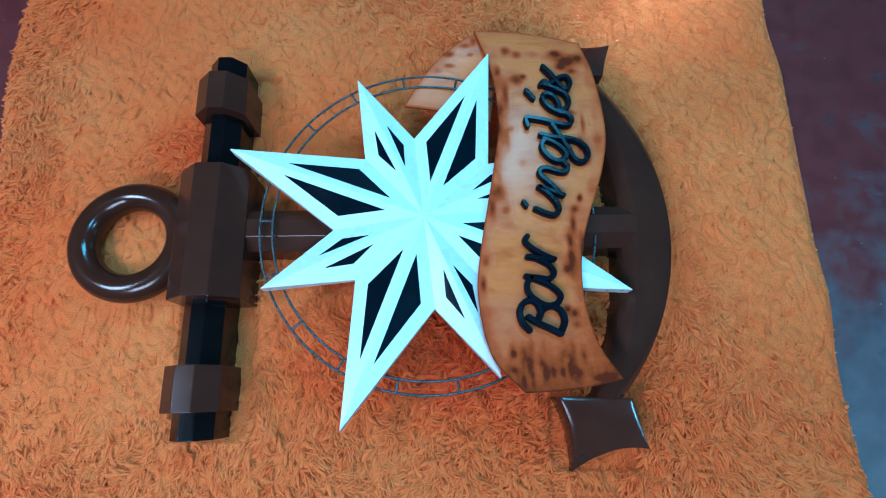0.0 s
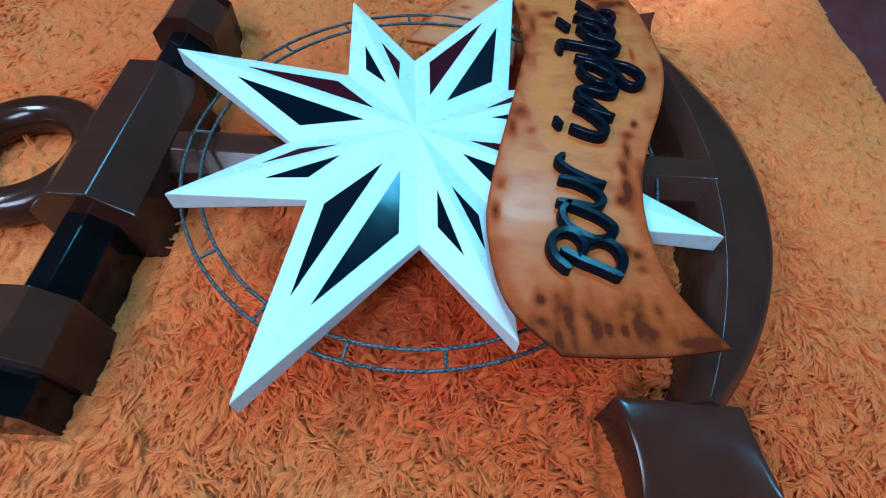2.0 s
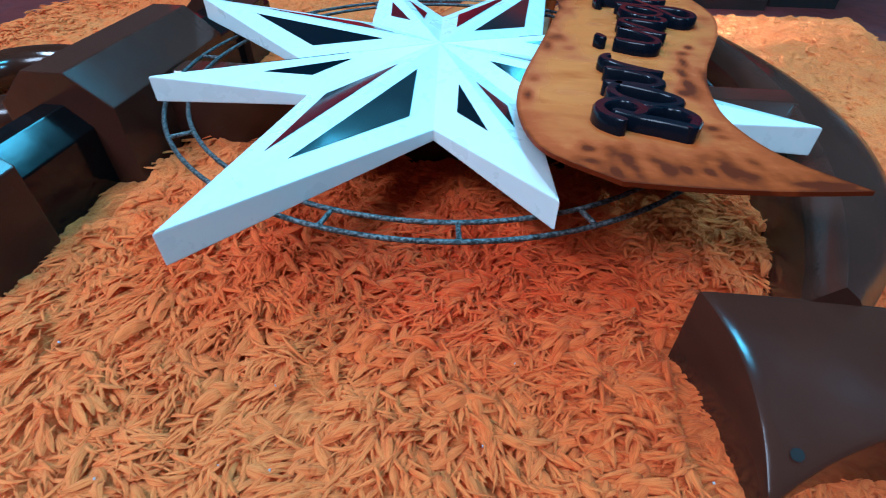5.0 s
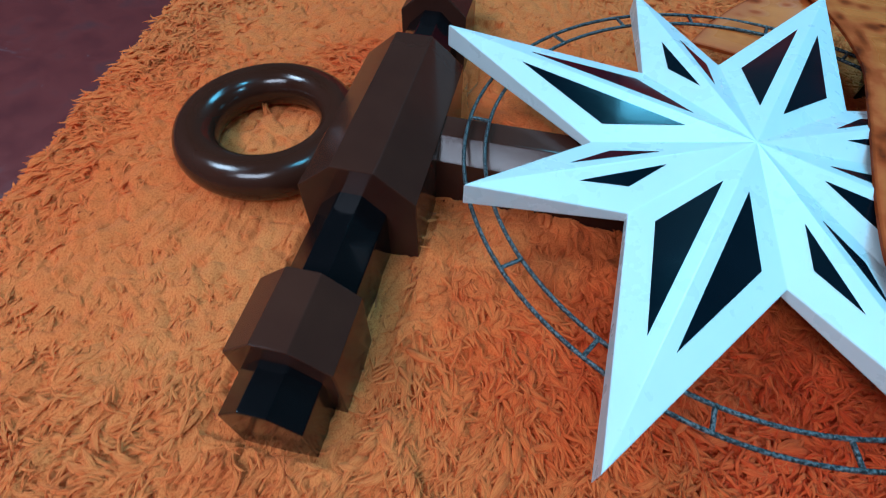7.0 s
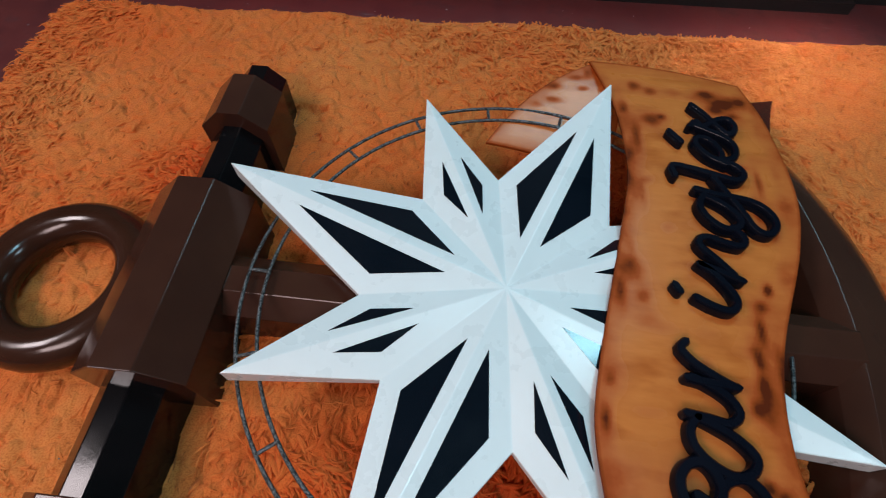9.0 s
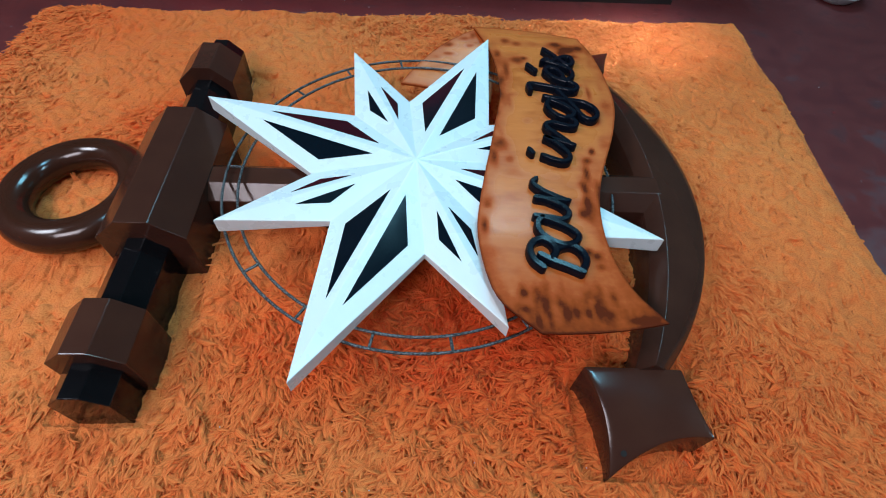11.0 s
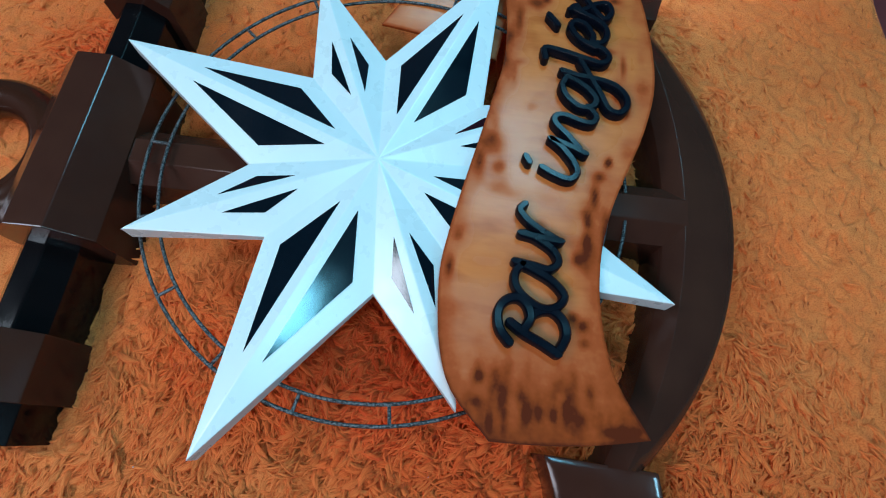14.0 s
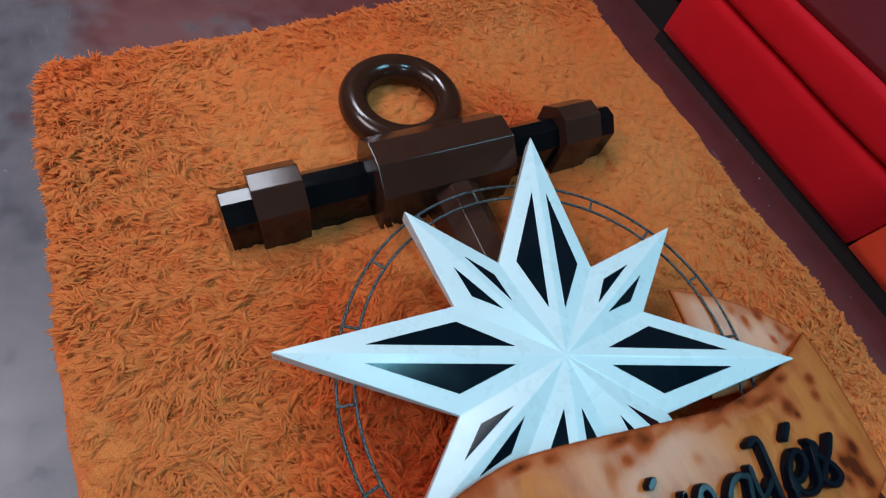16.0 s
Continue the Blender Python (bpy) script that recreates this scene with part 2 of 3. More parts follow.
def box(bm, x0, x1, y0, y1, z0, z1):
    v = [bm.verts.new((x, y, z)) for z in (z0, z1) for y in (y0, y1) for x in (x0, x1)]
    for f in ((0, 1, 3, 2), (4, 6, 7, 5), (0, 4, 5, 1), (1, 5, 7, 3), (3, 7, 6, 2), (2, 6, 4, 0)):
        bm.faces.new([v[i] for i in f])
    return v


def bevel(bm, width, segments=2, angle=25):
    edges = [e for e in bm.edges if len(e.link_faces) == 2 and e.calc_face_angle(0) > radians(angle)]
    bmesh.ops.bevel(bm, geom=edges, offset=width, segments=segments, profile=0.6, affect='EDGES', clamp_overlap=True)


def spline(points, count):
    """A Catmull-Rom curve through the points, resampled evenly."""
    p = [np.array(q, float) for q in points]
    p = [2 * p[0] - p[1]] + p + [2 * p[-1] - p[-2]]
    out = []
    for i in range(1, len(p) - 2):
        a, b, c, d = p[i - 1:i + 3]
        for k in range(12):
            t = k / 12
            out.append(0.5 * (2 * b + (c - a) * t + (2 * a - 5 * b + 4 * c - d) * t * t + (3 * b - a - 3 * c + d) * t ** 3))
    out.append(p[-2])
    out = np.array(out)
    s = np.r_[0, np.cumsum(np.linalg.norm(np.diff(out, axis=0), axis=1))]
    want = np.linspace(0, s[-1], count)
    return np.stack([np.interp(want, s, out[:, k]) for k in range(out.shape[1])], 1)


def empty(name, label, category, kind="", group=""):
    return tagged(new(name), label, category, group, kind)


# ---- the room ----
X0, X1, Y0, Y1 = -3.4, 2.4, -3.4, 2.1


def build_room():
    bm = bmesh.new()
    box(bm, X0 - 0.2, X1 + 0.2, Y0 - 0.2, Y1 + 0.2, -0.15, 0.0)
    tagged(part("floor", bm, FLOOR), "dark reddish-brown waxed cement floor with scuffs", "floor", kind="structure")
    for name, b in (("wall_north", (X0 - 0.2, X1 + 0.2, Y1, Y1 + 0.2)), ("wall_south", (X0 - 0.2, X1 + 0.2, Y0 - 0.2, Y0)),
                    ("wall_west", (X0 - 0.2, X0, Y0, Y1)), ("wall_east", (X1, X1 + 0.2, Y0, Y1))):
        bm = bmesh.new()
        box(bm, *b, 0.003, ROOM_H)
        tagged(part(name, bm, PLASTER), "plain brownish plastered wall closing the room", "wall", kind="structure")
    # unseen ceiling with a rectangular opening for every added lamp
    xs = sorted({X0 - 0.2, X1 + 0.2, *[x + s * w / 2 for x, y, w, d, _, _ in UNSEEN_LAMPS for s in (-1, 1)]})
    ys = sorted({Y0 - 0.2, Y1 + 0.2, *[y + s * d / 2 for x, y, w, d, _, _ in UNSEEN_LAMPS for s in (-1, 1)]})
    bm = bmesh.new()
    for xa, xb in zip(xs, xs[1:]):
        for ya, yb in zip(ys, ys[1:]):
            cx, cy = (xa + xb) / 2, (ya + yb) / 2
            if not any(abs(cx - x) < w / 2 and abs(cy - y) < d / 2 for x, y, w, d, _, _ in UNSEEN_LAMPS):
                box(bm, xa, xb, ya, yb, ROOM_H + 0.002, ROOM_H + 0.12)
    bmesh.ops.remove_doubles(bm, verts=bm.verts, dist=1e-5)
    tagged(part("ceiling", bm, ROOF), "unseen dark boarded ceiling with openings for the added lamps", "ceiling", kind="structure")


build_room()


# ---- sofa ----
def cushion(x0, x1, y0, y1, z0, z1, r, sag=0.0):
    bm = bmesh.new()
    box(bm, x0, x1, y0, y1, z0, z1)
    bmesh.ops.subdivide_edges(bm, edges=bm.edges[:], cuts=5, use_grid_fill=True)
    c = Vector(((x0 + x1) / 2, (y0 + y1) / 2, (z0 + z1) / 2))
    h = Vector(((x1 - x0) / 2, (y1 - y0) / 2, (z1 - z0) / 2))
    for v in bm.verts:
        d = v.co - c
        core = Vector([max(-(h[i] - r), min(h[i] - r, d[i])) for i in range(3)])
        off = d - core
        if off.length > 1e-6:
            v.co = c + core + off.normalized() * r * (off.length / max(off.length, r) if off.length < r else 1)
        v.co += Vector([noise.noise(v.co * 5 + Vector((k * 7, 0, 0))) * sag for k in range(3)])
    return bm


def build_sofa():
    sofa = empty("sofa", "two-seat sofa in red and orange-red velvet on a black base", "sofa")
    for x0, x1, mat, say in ((-0.845, -0.019, RED, ""), (-0.017, 0.81, ORANGE, "orange-red velvet")):
        part("front_panel", cushion(x0, x1, 0.947, 1.10, 0.030, 0.213, 0.010, 0.003), mat, sofa, say, True)
        part("seat_cushion", cushion(x0, x1, 0.937, 1.62, 0.220, 0.338, 0.024, 0.004), mat, sofa, say, True)
        # added sheet whose dark red paints the shade on the seat top
        part("seat_shade", cushion(x0 + 0.004, x1 - 0.004, 0.958, 1.60, 0.330, 0.352, 0.008, 0.003), SHADED_RED, sofa, "sheet over the seat, dark red for shade", True)
        part("back_cushion", cushion(x0, x1, 1.50, 1.75, 0.345, 0.80, 0.06, 0.006), mat, sofa, say, True)
    for x0, x1 in ((-1.06, -0.855), (0.82, 1.03)):
        part("armrest", cushion(x0, x1, 0.965, 1.75, 0.10, 0.56, 0.04, 0.003), RED, sofa, "", True)
        bm = bmesh.new()
        box(bm, x0 + 0.01, x1 - 0.01, 0.985, 1.73, 0.0, 0.102)
        bevel(bm, 0.004)
        part("base_block", bm, DARK_WOOD, sofa, "black lacquered base")
    # black slab set forward to stand for the shade in the gap below
    bm = bmesh.new()
    box(bm, -0.84, 0.805, 0.938, 1.70, 0.0, 0.028)
    bevel(bm, 0.004)
    part("gap_slab", bm, DARK_WOOD, sofa, "low black slab filling the shaded gap below the sofa")
    sofa.matrix_basis = Matrix.Translation((-0.018, 0.947, 0)) @ pose(0, 0, 0, 0, 0, 2.1) @ Matrix.Translation((0.018, -0.947, 0))


build_sofa()

# ---- the anchor sign ----
sign = empty("anchor_sign", "brown anchor sign with white star and wooden banner on a rug", "sign")
TURN_ANCHOR = Matrix.Translation((-0.477, -0.02, 0)) @ pose(0, 0, 0, 0, 0, 1.7) @ Matrix.Translation((0.477, 0.02, 0))


def octagon_bar(x, top, full, z_top, z_side, z_low, y0, y1):
    """A bar along y with a flat top, sloping shoulders and upright sides."""
    prof = [(-full, z_low), (-full, z_side), (-top, z_top), (top, z_top), (full, z_side), (full, z_low)]
    bm = bmesh.new()
    a = [bm.verts.new((x + px, y0, pz)) for px, pz in prof]
    b = [bm.verts.new((x + px, y1, pz)) for px, pz in prof]
    k = len(prof)
    for i in range(k):
        bm.faces.new((a[i], a[(i + 1) % k], b[(i + 1) % k], b[i]))
    bm.faces.new(a)
    bm.faces.new(b[::-1])
    bmesh.ops.recalc_face_normals(bm, faces=bm.faces)
    bevel(bm, 0.0018, 2)
    bm.transform(TURN_ANCHOR)
    return bm


def build_stock():
    part("centre_block", octagon_bar(-0.481, 0.028, 0.079, 0.174, 0.130, 0.004, -0.174, 0.130), BROWN, sign)
    for s0, s1 in ((-0.462, -0.172), (0.128, 0.440)):
        part("stock_bar", octagon_bar(-0.4875, 0.0150, 0.045, 0.131, 0.101, 0.012, s0, s1), BLACK, sign, "gloss black octagonal bar")
    for s0, s1 in ((-0.407, -0.313), (0.278, 0.378)):
        part("collar", octagon_bar(-0.487, 0.0195, 0.060, 0.162, 0.126, 0.006, s0, s1), BROWN, sign)


def build_ring():
    bm = bmesh.new()
    big, small, n1, n2 = 0.1115, 0.0335, 72, 28
    rows = []
    for i in range(n1):
        a = 2 * math.pi * i / n1
        rows.append([bm.verts.new(((big + small * math.cos(t)) * math.cos(a) - 0.680, (big + small * math.cos(t)) * math.sin(a) - 0.028,
                                   0.076 + small * math.sin(t))) for t in [2 * math.pi * k / n2 for k in range(n2)]])
    for i in range(n1):
        for k in range(n2):
            bm.faces.new((rows[i][k], rows[(i + 1) % n1][k], rows[(i + 1) % n1][(k + 1) % n2], rows[i][(k + 1) % n2]))
    part("ring", bm, RING_BROWN, sign, "gloss brown ring", True)


def build_shank():
    """An octagonal bar like the stock, narrowing a little towards the arm."""
    bm = bmesh.new()
    prof = [(-0.052, 0.004), (-0.052, 0.112), (-0.021, 0.137), (0.021, 0.137), (0.052, 0.112), (0.052, 0.004)]
    ends = []
    for x, yc, w, low in ((-0.41, -0.010, 0.95, 0.010), (0.483, -0.001, 0.97, 0.0)):
        ends.append([bm.verts.new((x, yc + py * w, max(0.004, pz - low))) for py, pz in prof])
    k = len(prof)
    for i in range(k):
        bm.faces.new((ends[0][i], ends[0][(i + 1) % k], ends[1][(i + 1) % k], ends[1][i]))
    bm.faces.new(ends[0])
    bm.faces.new(ends[1][::-1])
    bmesh.ops.recalc_face_normals(bm, faces=bm.faces)
    bevel(bm, 0.0018, 2)
    part("shank", bm, BROWN, sign)


AXIS_Y = 0.010


def build_arm():
    """The crescent arm: inner ridge and outer edge are arcs; a chamfer falls inwards from the ridge, the top falls away outwards."""
    bm = bmesh.new()
    rows = []
    steps = 48
    for i in range(steps + 1):
        d = -0.392 + 0.784 * i / steps
        ridge = -0.4335 + math.sqrt(0.911 ** 2 - d * d)
        outer = -0.0115 + math.sqrt(0.583 ** 2 - d * d)
        wide = outer - ridge
        prof = [(ridge - 0.028, 0.004), (ridge - 0.0245, 0.110), (ridge - 0.0235, 0.1120), (ridge - 0.0006, 0.1352), (ridge + 0.0006, 0.1356), (ridge + 0.50 * wide, 0.1240),
                (ridge + 0.80 * wide, 0.1130), (outer - 0.0035, 0.1055), (outer - 0.0008, 0.1030), (outer, 0.0995), (outer + 0.004, 0.004)]
        rows.append([bm.verts.new((px, AXIS_Y + d, pz)) for px, pz in prof])
    k = len(rows[0])
    for r, q in zip(rows, rows[1:]):
        for i in range(k):
            bm.faces.new((r[i], r[(i + 1) % k], q[(i + 1) % k], q[i]))
    bm.faces.new(rows[0])
    bm.faces.new(rows[-1][::-1])
    ob = part("arm", bm, BROWN, sign)
    ob.data.shade_smooth()
    ob.data.set_sharp_from_angle(angle=radians(28))


def coons(c0, c1, d0, d1, n):
    """Surface between four border curves, each a function of 0..1: c0, c1 along u at v = 0, 1; d0, d1 along v at u = 0, 1."""
    g = []
    for j in range(n + 1):
        v = j / n
        row = []
        for i in range(n + 1):
            u = i / n
            p = ((1 - v) * c0(u) + v * c1(u) + (1 - u) * d0(v) + u * d1(v)
                 - ((1 - u) * (1 - v) * c0(0) + u * (1 - v) * c0(1) + (1 - u) * v * c1(0) + u * v * c1(1)))
            row.append(p)
        g.append(row)
    return g


def bent(a, b, pull):
    """A border from a to b, pulled sideways in its middle."""
    a, b, q = Vector(a), Vector(b), (Vector(a) + Vector(b)) / 2 + Vector(pull)
    return lambda t: a * (1 - t) ** 2 + q * 2 * t * (1 - t) + b * t * t


def build_fluke(side):
    n = 14
    ul, ur, b, a = (0.284, -0.377, 0.112), (0.438, -0.380, 0.118), (0.468, -0.482, 0.106), (0.316, -0.531, 0.050)
    g = coons(bent(ul, ur, (0, 0, 0.003)), bent(a, b, (0.004, 0.040, 0.020)), bent(ul, a, (0.022, 0.0, 0.024)), bent(ur, b, (-0.006, 0.004, 0.001)), n)
    bm = bmesh.new()
    top = [[bm.verts.new(p) for p in row] for row in g]
    low = [[bm.verts.new((p.x, p.y, 0.004)) for p in row] for row in g]
    for j in range(n):
        for i in range(n):
            bm.faces.new((top[j][i], top[j][i + 1], top[j + 1][i + 1], top[j + 1][i]))
            bm.faces.new((low[j][i], low[j + 1][i], low[j + 1][i + 1], low[j][i + 1]))
    for i in range(n):
        for r in (0, n):
            bm.faces.new((top[r][i], top[r][i + 1], low[r][i + 1], low[r][i]))
            bm.faces.new((top[i][r], top[i + 1][r], low[i + 1][r], low[i][r]))
    bmesh.ops.recalc_face_normals(bm, faces=bm.faces)
    bevel(bm, 0.004, 2, 50)
    if side > 0:
        bm.transform(Matrix.Translation((0.010, 2 * AXIS_Y, 0)) @ Matrix.Diagonal((1, -1, 1, 1)))
    ob = part("fluke", bm, BROWN, sign)
    ob.data.shade_smooth()
    ob.data.set_sharp_from_angle(angle=radians(40))
    if side < 0:
        bm = bmesh.new()
        # matte black plug paints the shade inside the screw hole
        bmesh.ops.create_cone(bm, cap_ends=True, segments=20, radius1=0.0032, radius2=0.0048, depth=0.004, matrix=pose(0.337, -0.498, 0.0728, 31, -5, 0))
        part("screw_hole", bm, HOLE_SHADE, ob, "small plug, black for the shade in a screw hole")


build_stock()
build_ring()
build_shank()
build_arm()
build_fluke(-1)
build_fluke(1)

# ---- the star ----
STAR_TURN = -20.0
R_SMALL, R_VALLEY = 0.377, 0.2003
R_BIG = (0.472, 0.445, 0.468, 0.470)  # the four long arms, cut by hand, are not quite alike
NARROW = 18.0  # degrees from a short arm's axis to the valleys beside it
Z_HUB, Z_BIG, Z_SMALL, Z_VALLEY, Z_BASE = 0.180, 0.174, 0.172, 0.1535, 0.139
SLOPE = Vector((-0.0065, 0.0164))  # the star leans a little


def polar(r, deg, z):
    p = Vector((r * math.cos(radians(deg)), r * math.sin(radians(deg)), z))
    p.z += SLOPE.x * p.x + SLOPE.y * p.y
    return p


def star_corner(i):
    """Radius, bearing and height of the sixteen corners: long tip, valley, short tip, valley, and so on."""
    a = STAR_TURN + 22.5 * i
    if i % 2:
        return R_VALLEY, a + (1 if i % 4 == 1 else -1) * (22.5 - NARROW), Z_VALLEY
    return (R_BIG[i // 4], a, Z_BIG) if i % 4 == 0 else (R_SMALL, a, Z_SMALL)


def build_star():
    bm = bmesh.new()
    hub = bm.verts.new((0, 0, Z_HUB))
    corners = [star_corner(i) for i in range(16)]
    rim = [bm.verts.new(polar(*c)) for c in corners]
    low = [bm.verts.new(polar(r, a, Z_BASE)) for r, a, _ in corners]
    for i in range(16):
        k = (i + 1) % 16
        bm.faces.new((hub, rim[i], rim[k]))
        bm.faces.new((rim[i], low[i], low[k], rim[k]))
    bm.faces.new(low[::-1])
    bmesh.ops.recalc_face_normals(bm, faces=bm.faces)
    bevel(bm, 0.0016, 2, 6)
    star = part("compass_star", bm, WHITE, sign, "white painted eight-pointed faceted star")
    for i in range(16):
        k = (i + 1) % 16
        tip_i, val_i = (i, k) if i % 2 == 0 else (k, i)
        h, t, v = Vector((0, 0, Z_HUB)), polar(*corners[tip_i]), polar(*corners[val_i])
        # share of hub and of valley at the three corners of the inlay
        shares = ((0.716, 0.165), (0.213, 0.655), (0.200, 0.161)) if tip_i % 4 == 0 else ((0.580, 0.180), (0.278, 0.497), (0.248, 0.243))
        nrm = (t - h).cross(v - h).normalized()
        if nrm.z < 0:
            nrm.negate()
        bm = bmesh.new()
        up = [bm.verts.new(h * a + v * c + t * (1 - a - c) + nrm * 0.0007) for a, c in shares]
        dn = [bm.verts.new(h * a + v * c + t * (1 - a - c) - nrm * 0.002) for a, c in shares]
        bm.faces.new(up)
        bm.faces.new(dn[::-1])
        for j in range(3):
            bm.faces.new((up[j], dn[j], dn[(j + 1) % 3], up[(j + 1) % 3]))
        part("inlay", bm, PANEL, star, "gloss black inlay")


build_star()


# ---- the wire ring behind the star ----
def tube(bm, pts, r, n, closed):
    rows = []
    m = len(pts)
    for i in range(m):
        a = pts[(i - 1) % m] if closed or i else pts[i]
        b = pts[(i + 1) % m] if closed or i < m - 1 else pts[i]
        d = (b - a).normalized()
        s = d.cross(Vector((0, 0, 1))).normalized()
        u = s.cross(d)
        rows.append([bm.verts.new(pts[i] + (s * math.cos(t) + u * math.sin(t)) * r) for t in [2 * math.pi * k / n for k in range(n)]])
    for i in range(m if closed else m - 1):
        for k in range(n):
            bm.faces.new((rows[i][k], rows[(i + 1) % m][k], rows[(i + 1) % m][(k + 1) % n], rows[i][(k + 1) % n]))
    if not closed:
        bm.faces.new(rows[0][::-1])
        bm.faces.new(rows[-1])


def build_wire():
    cx, cy, z = 0.010, 0.002, 0.1345
    wire = None
    for r in (0.377, 0.349):
        bm = bmesh.new()
        pts = [Vector((cx + r * math.cos(a), cy + r * math.sin(a), z - 0.010 * r * math.cos(a) + 0.007 * r * math.sin(a))) for a in [2 * math.pi * k / 180 for k in range(180)]]
        tube(bm, pts, 0.0027, 8, True)
        ob = part("wire_hoop", bm, IRON, sign, "rough dark iron wire hoop", True)
        wire = wire or ob
    for k in range(18):
        a = radians(180 + 20 * k)
        bm = bmesh.new()
        tube(bm, [Vector((cx + r * math.cos(a), cy + r * math.sin(a), z - 0.010 * r * math.cos(a) + 0.007 * r * math.sin(a))) for r in (0.349, 0.377)], 0.0026, 8, False)
        part("rung", bm, IRON, wire)


build_wire()

# ---- the banner ----
LEFT = [(0.199, -0.371), (0.139, -0.302), (0.115, -0.185), (0.121, -0.085), (0.157, 0.124), (0.171, 0.235), (0.158, 0.370), (0.119, 0.494)]
RIGHT = [(0.392, -0.345), (0.350, -0.266), (0.334, -0.150), (0.348, -0.040), (0.399, 0.111), (0.416, 0.220), (0.402, 0.365), (0.376, 0.457)]


def banner_z(y):
    """Height of the board's face: nearly level, curling up at its lower end."""
    return 0.1785 + 0.030 * max(0.0, -(y + 0.16) / 0.21) ** 1.5 - 0.014 * max(0.0, (y - 0.18) / 0.3) ** 1.4


# torch marks on the banner, at its top, along its sides and on the curled end: x, y, half-widths across and along in millimetres, strength
TOP_TORCH = [(316, 424, 14, 10, 8), (341, 402, 19, 13, 9), (369, 411, 11, 10, 7), (326, 386, 13, 10, 6), (352, 373, 11, 8, 5), (194, 432, 11, 12, 5), (221, 421, 12, 10, 4),
             (217, 348, 16, 16, 5), (234, 357, 7, 6, 5), (172, 372, 8, 16, 4), (190, 307, 7, 28, 4), (176, 260, 6, 21, 4), (171, 210, 8, 20, 4), (159, 149, 10, 13, 3)]
SIDE_TORCH = [(161, 57, 17, 16, 3), (150, 20, 7, 18, 5), (180, 13, 10, 13, 3), (126, -154, 6, 16, 5), (132, -103, 7, 10, 3), (335, 256, 18, 8, 4), (315, 237, 13, 9, 3),
             (365, 226, 5, 26, 4), (354, 174, 6, 21, 5), (370, 144, 6, 17, 6), (343, 43, 5, 8, 9), (330, 16, 10, 10, 5), (324, -18, 6, 19, 6), (315, -56, 6, 16, 6),
             (315, -93, 6, 16, 7), (304, -118, 10, 12, 6), (340, -72, 6, 37, 4)]
END_TORCH = [(298, -204, 7, 8, 8), (312, -213, 8, 8, 9), (314, -236, 8, 8, 5), (181, -296, 6, 8, 9), (202, -295, 7, 16, 6), (180, -328, 9, 8, 6), (198, -349, 5, 13, 9),
             (212, -322, 6, 15, 5), (235, -314, 6, 14, 5), (243, -333, 6, 13, 7), (257, -329, 6, 14, 6), (275, -332, 5, 9, 9), (291, -324, 5, 13, 9), (308, -333, 8, 9, 5),
             (343, -342, 10, 6, 5), (358, -344, 10, 6, 8), (374, -339, 8, 8, 6), (283, -295, 7, 15, 3), (321, -300, 6, 11, 4)]
TAIL_TORCH = [(57, 437, 13, 7, 6), (58, 408, 14, 6, 5), (99, 459, 12, 6, 5), (111, 436, 11, 5, 4), (84, 485, 15, 6, 4), (48, 462, 10, 6, 4), (30, 395, 12, 7, 3), (118, 470, 8, 12, 5)]


def torch_marks():
    """The strong marks, a thick scatter on the curled end and fainter licks along the two long edges."""
    rnd = random.Random(8)
    marks = [(x, y, a, b, 1.5 * k) for x, y, a, b, k in TOP_TORCH + SIDE_TORCH] + END_TORCH
    for _ in range(34):
        marks.append((rnd.uniform(165, 385), rnd.uniform(-352, -285), rnd.uniform(3.5, 6), rnd.uniform(12, 26), rnd.uniform(1.0, 3.0)))
    for edge, inward in ((LEFT, 1), (RIGHT, -1)):
        pts = spline(edge, 40)
        for _ in range(20):
            q = pts[rnd.randrange(3, 37)]
            marks.append((q[0] * 1000 + inward * rnd.uniform(0, 26), q[1] * 1000, rnd.uniform(5, 16), rnd.uniform(9, 30), rnd.uniform(0.6, 1.8)))
    for _ in range(34):
        marks.append((rnd.uniform(150, 380), rnd.uniform(-160, 430), rnd.uniform(7, 26), rnd.uniform(5, 13), rnd.uniform(0.7, 2.2)))
    return marks


def scorch(p, marks):
    """How burnt the board is at a point: soft spots, and a thin singe along the cut edges elsewhere."""
    total = 0.0
    for x, y, a, b, k in marks:
        r2 = ((p.x * 1000 - x) / a) ** 2 + ((p.y * 1000 - y) / b) ** 2
        if r2 < 12:
            total += k * (0.095 * math.exp(-1.7 * r2) + 0.036 * math.exp(-0.42 * r2))  # a charred core in a browned halo
    return total


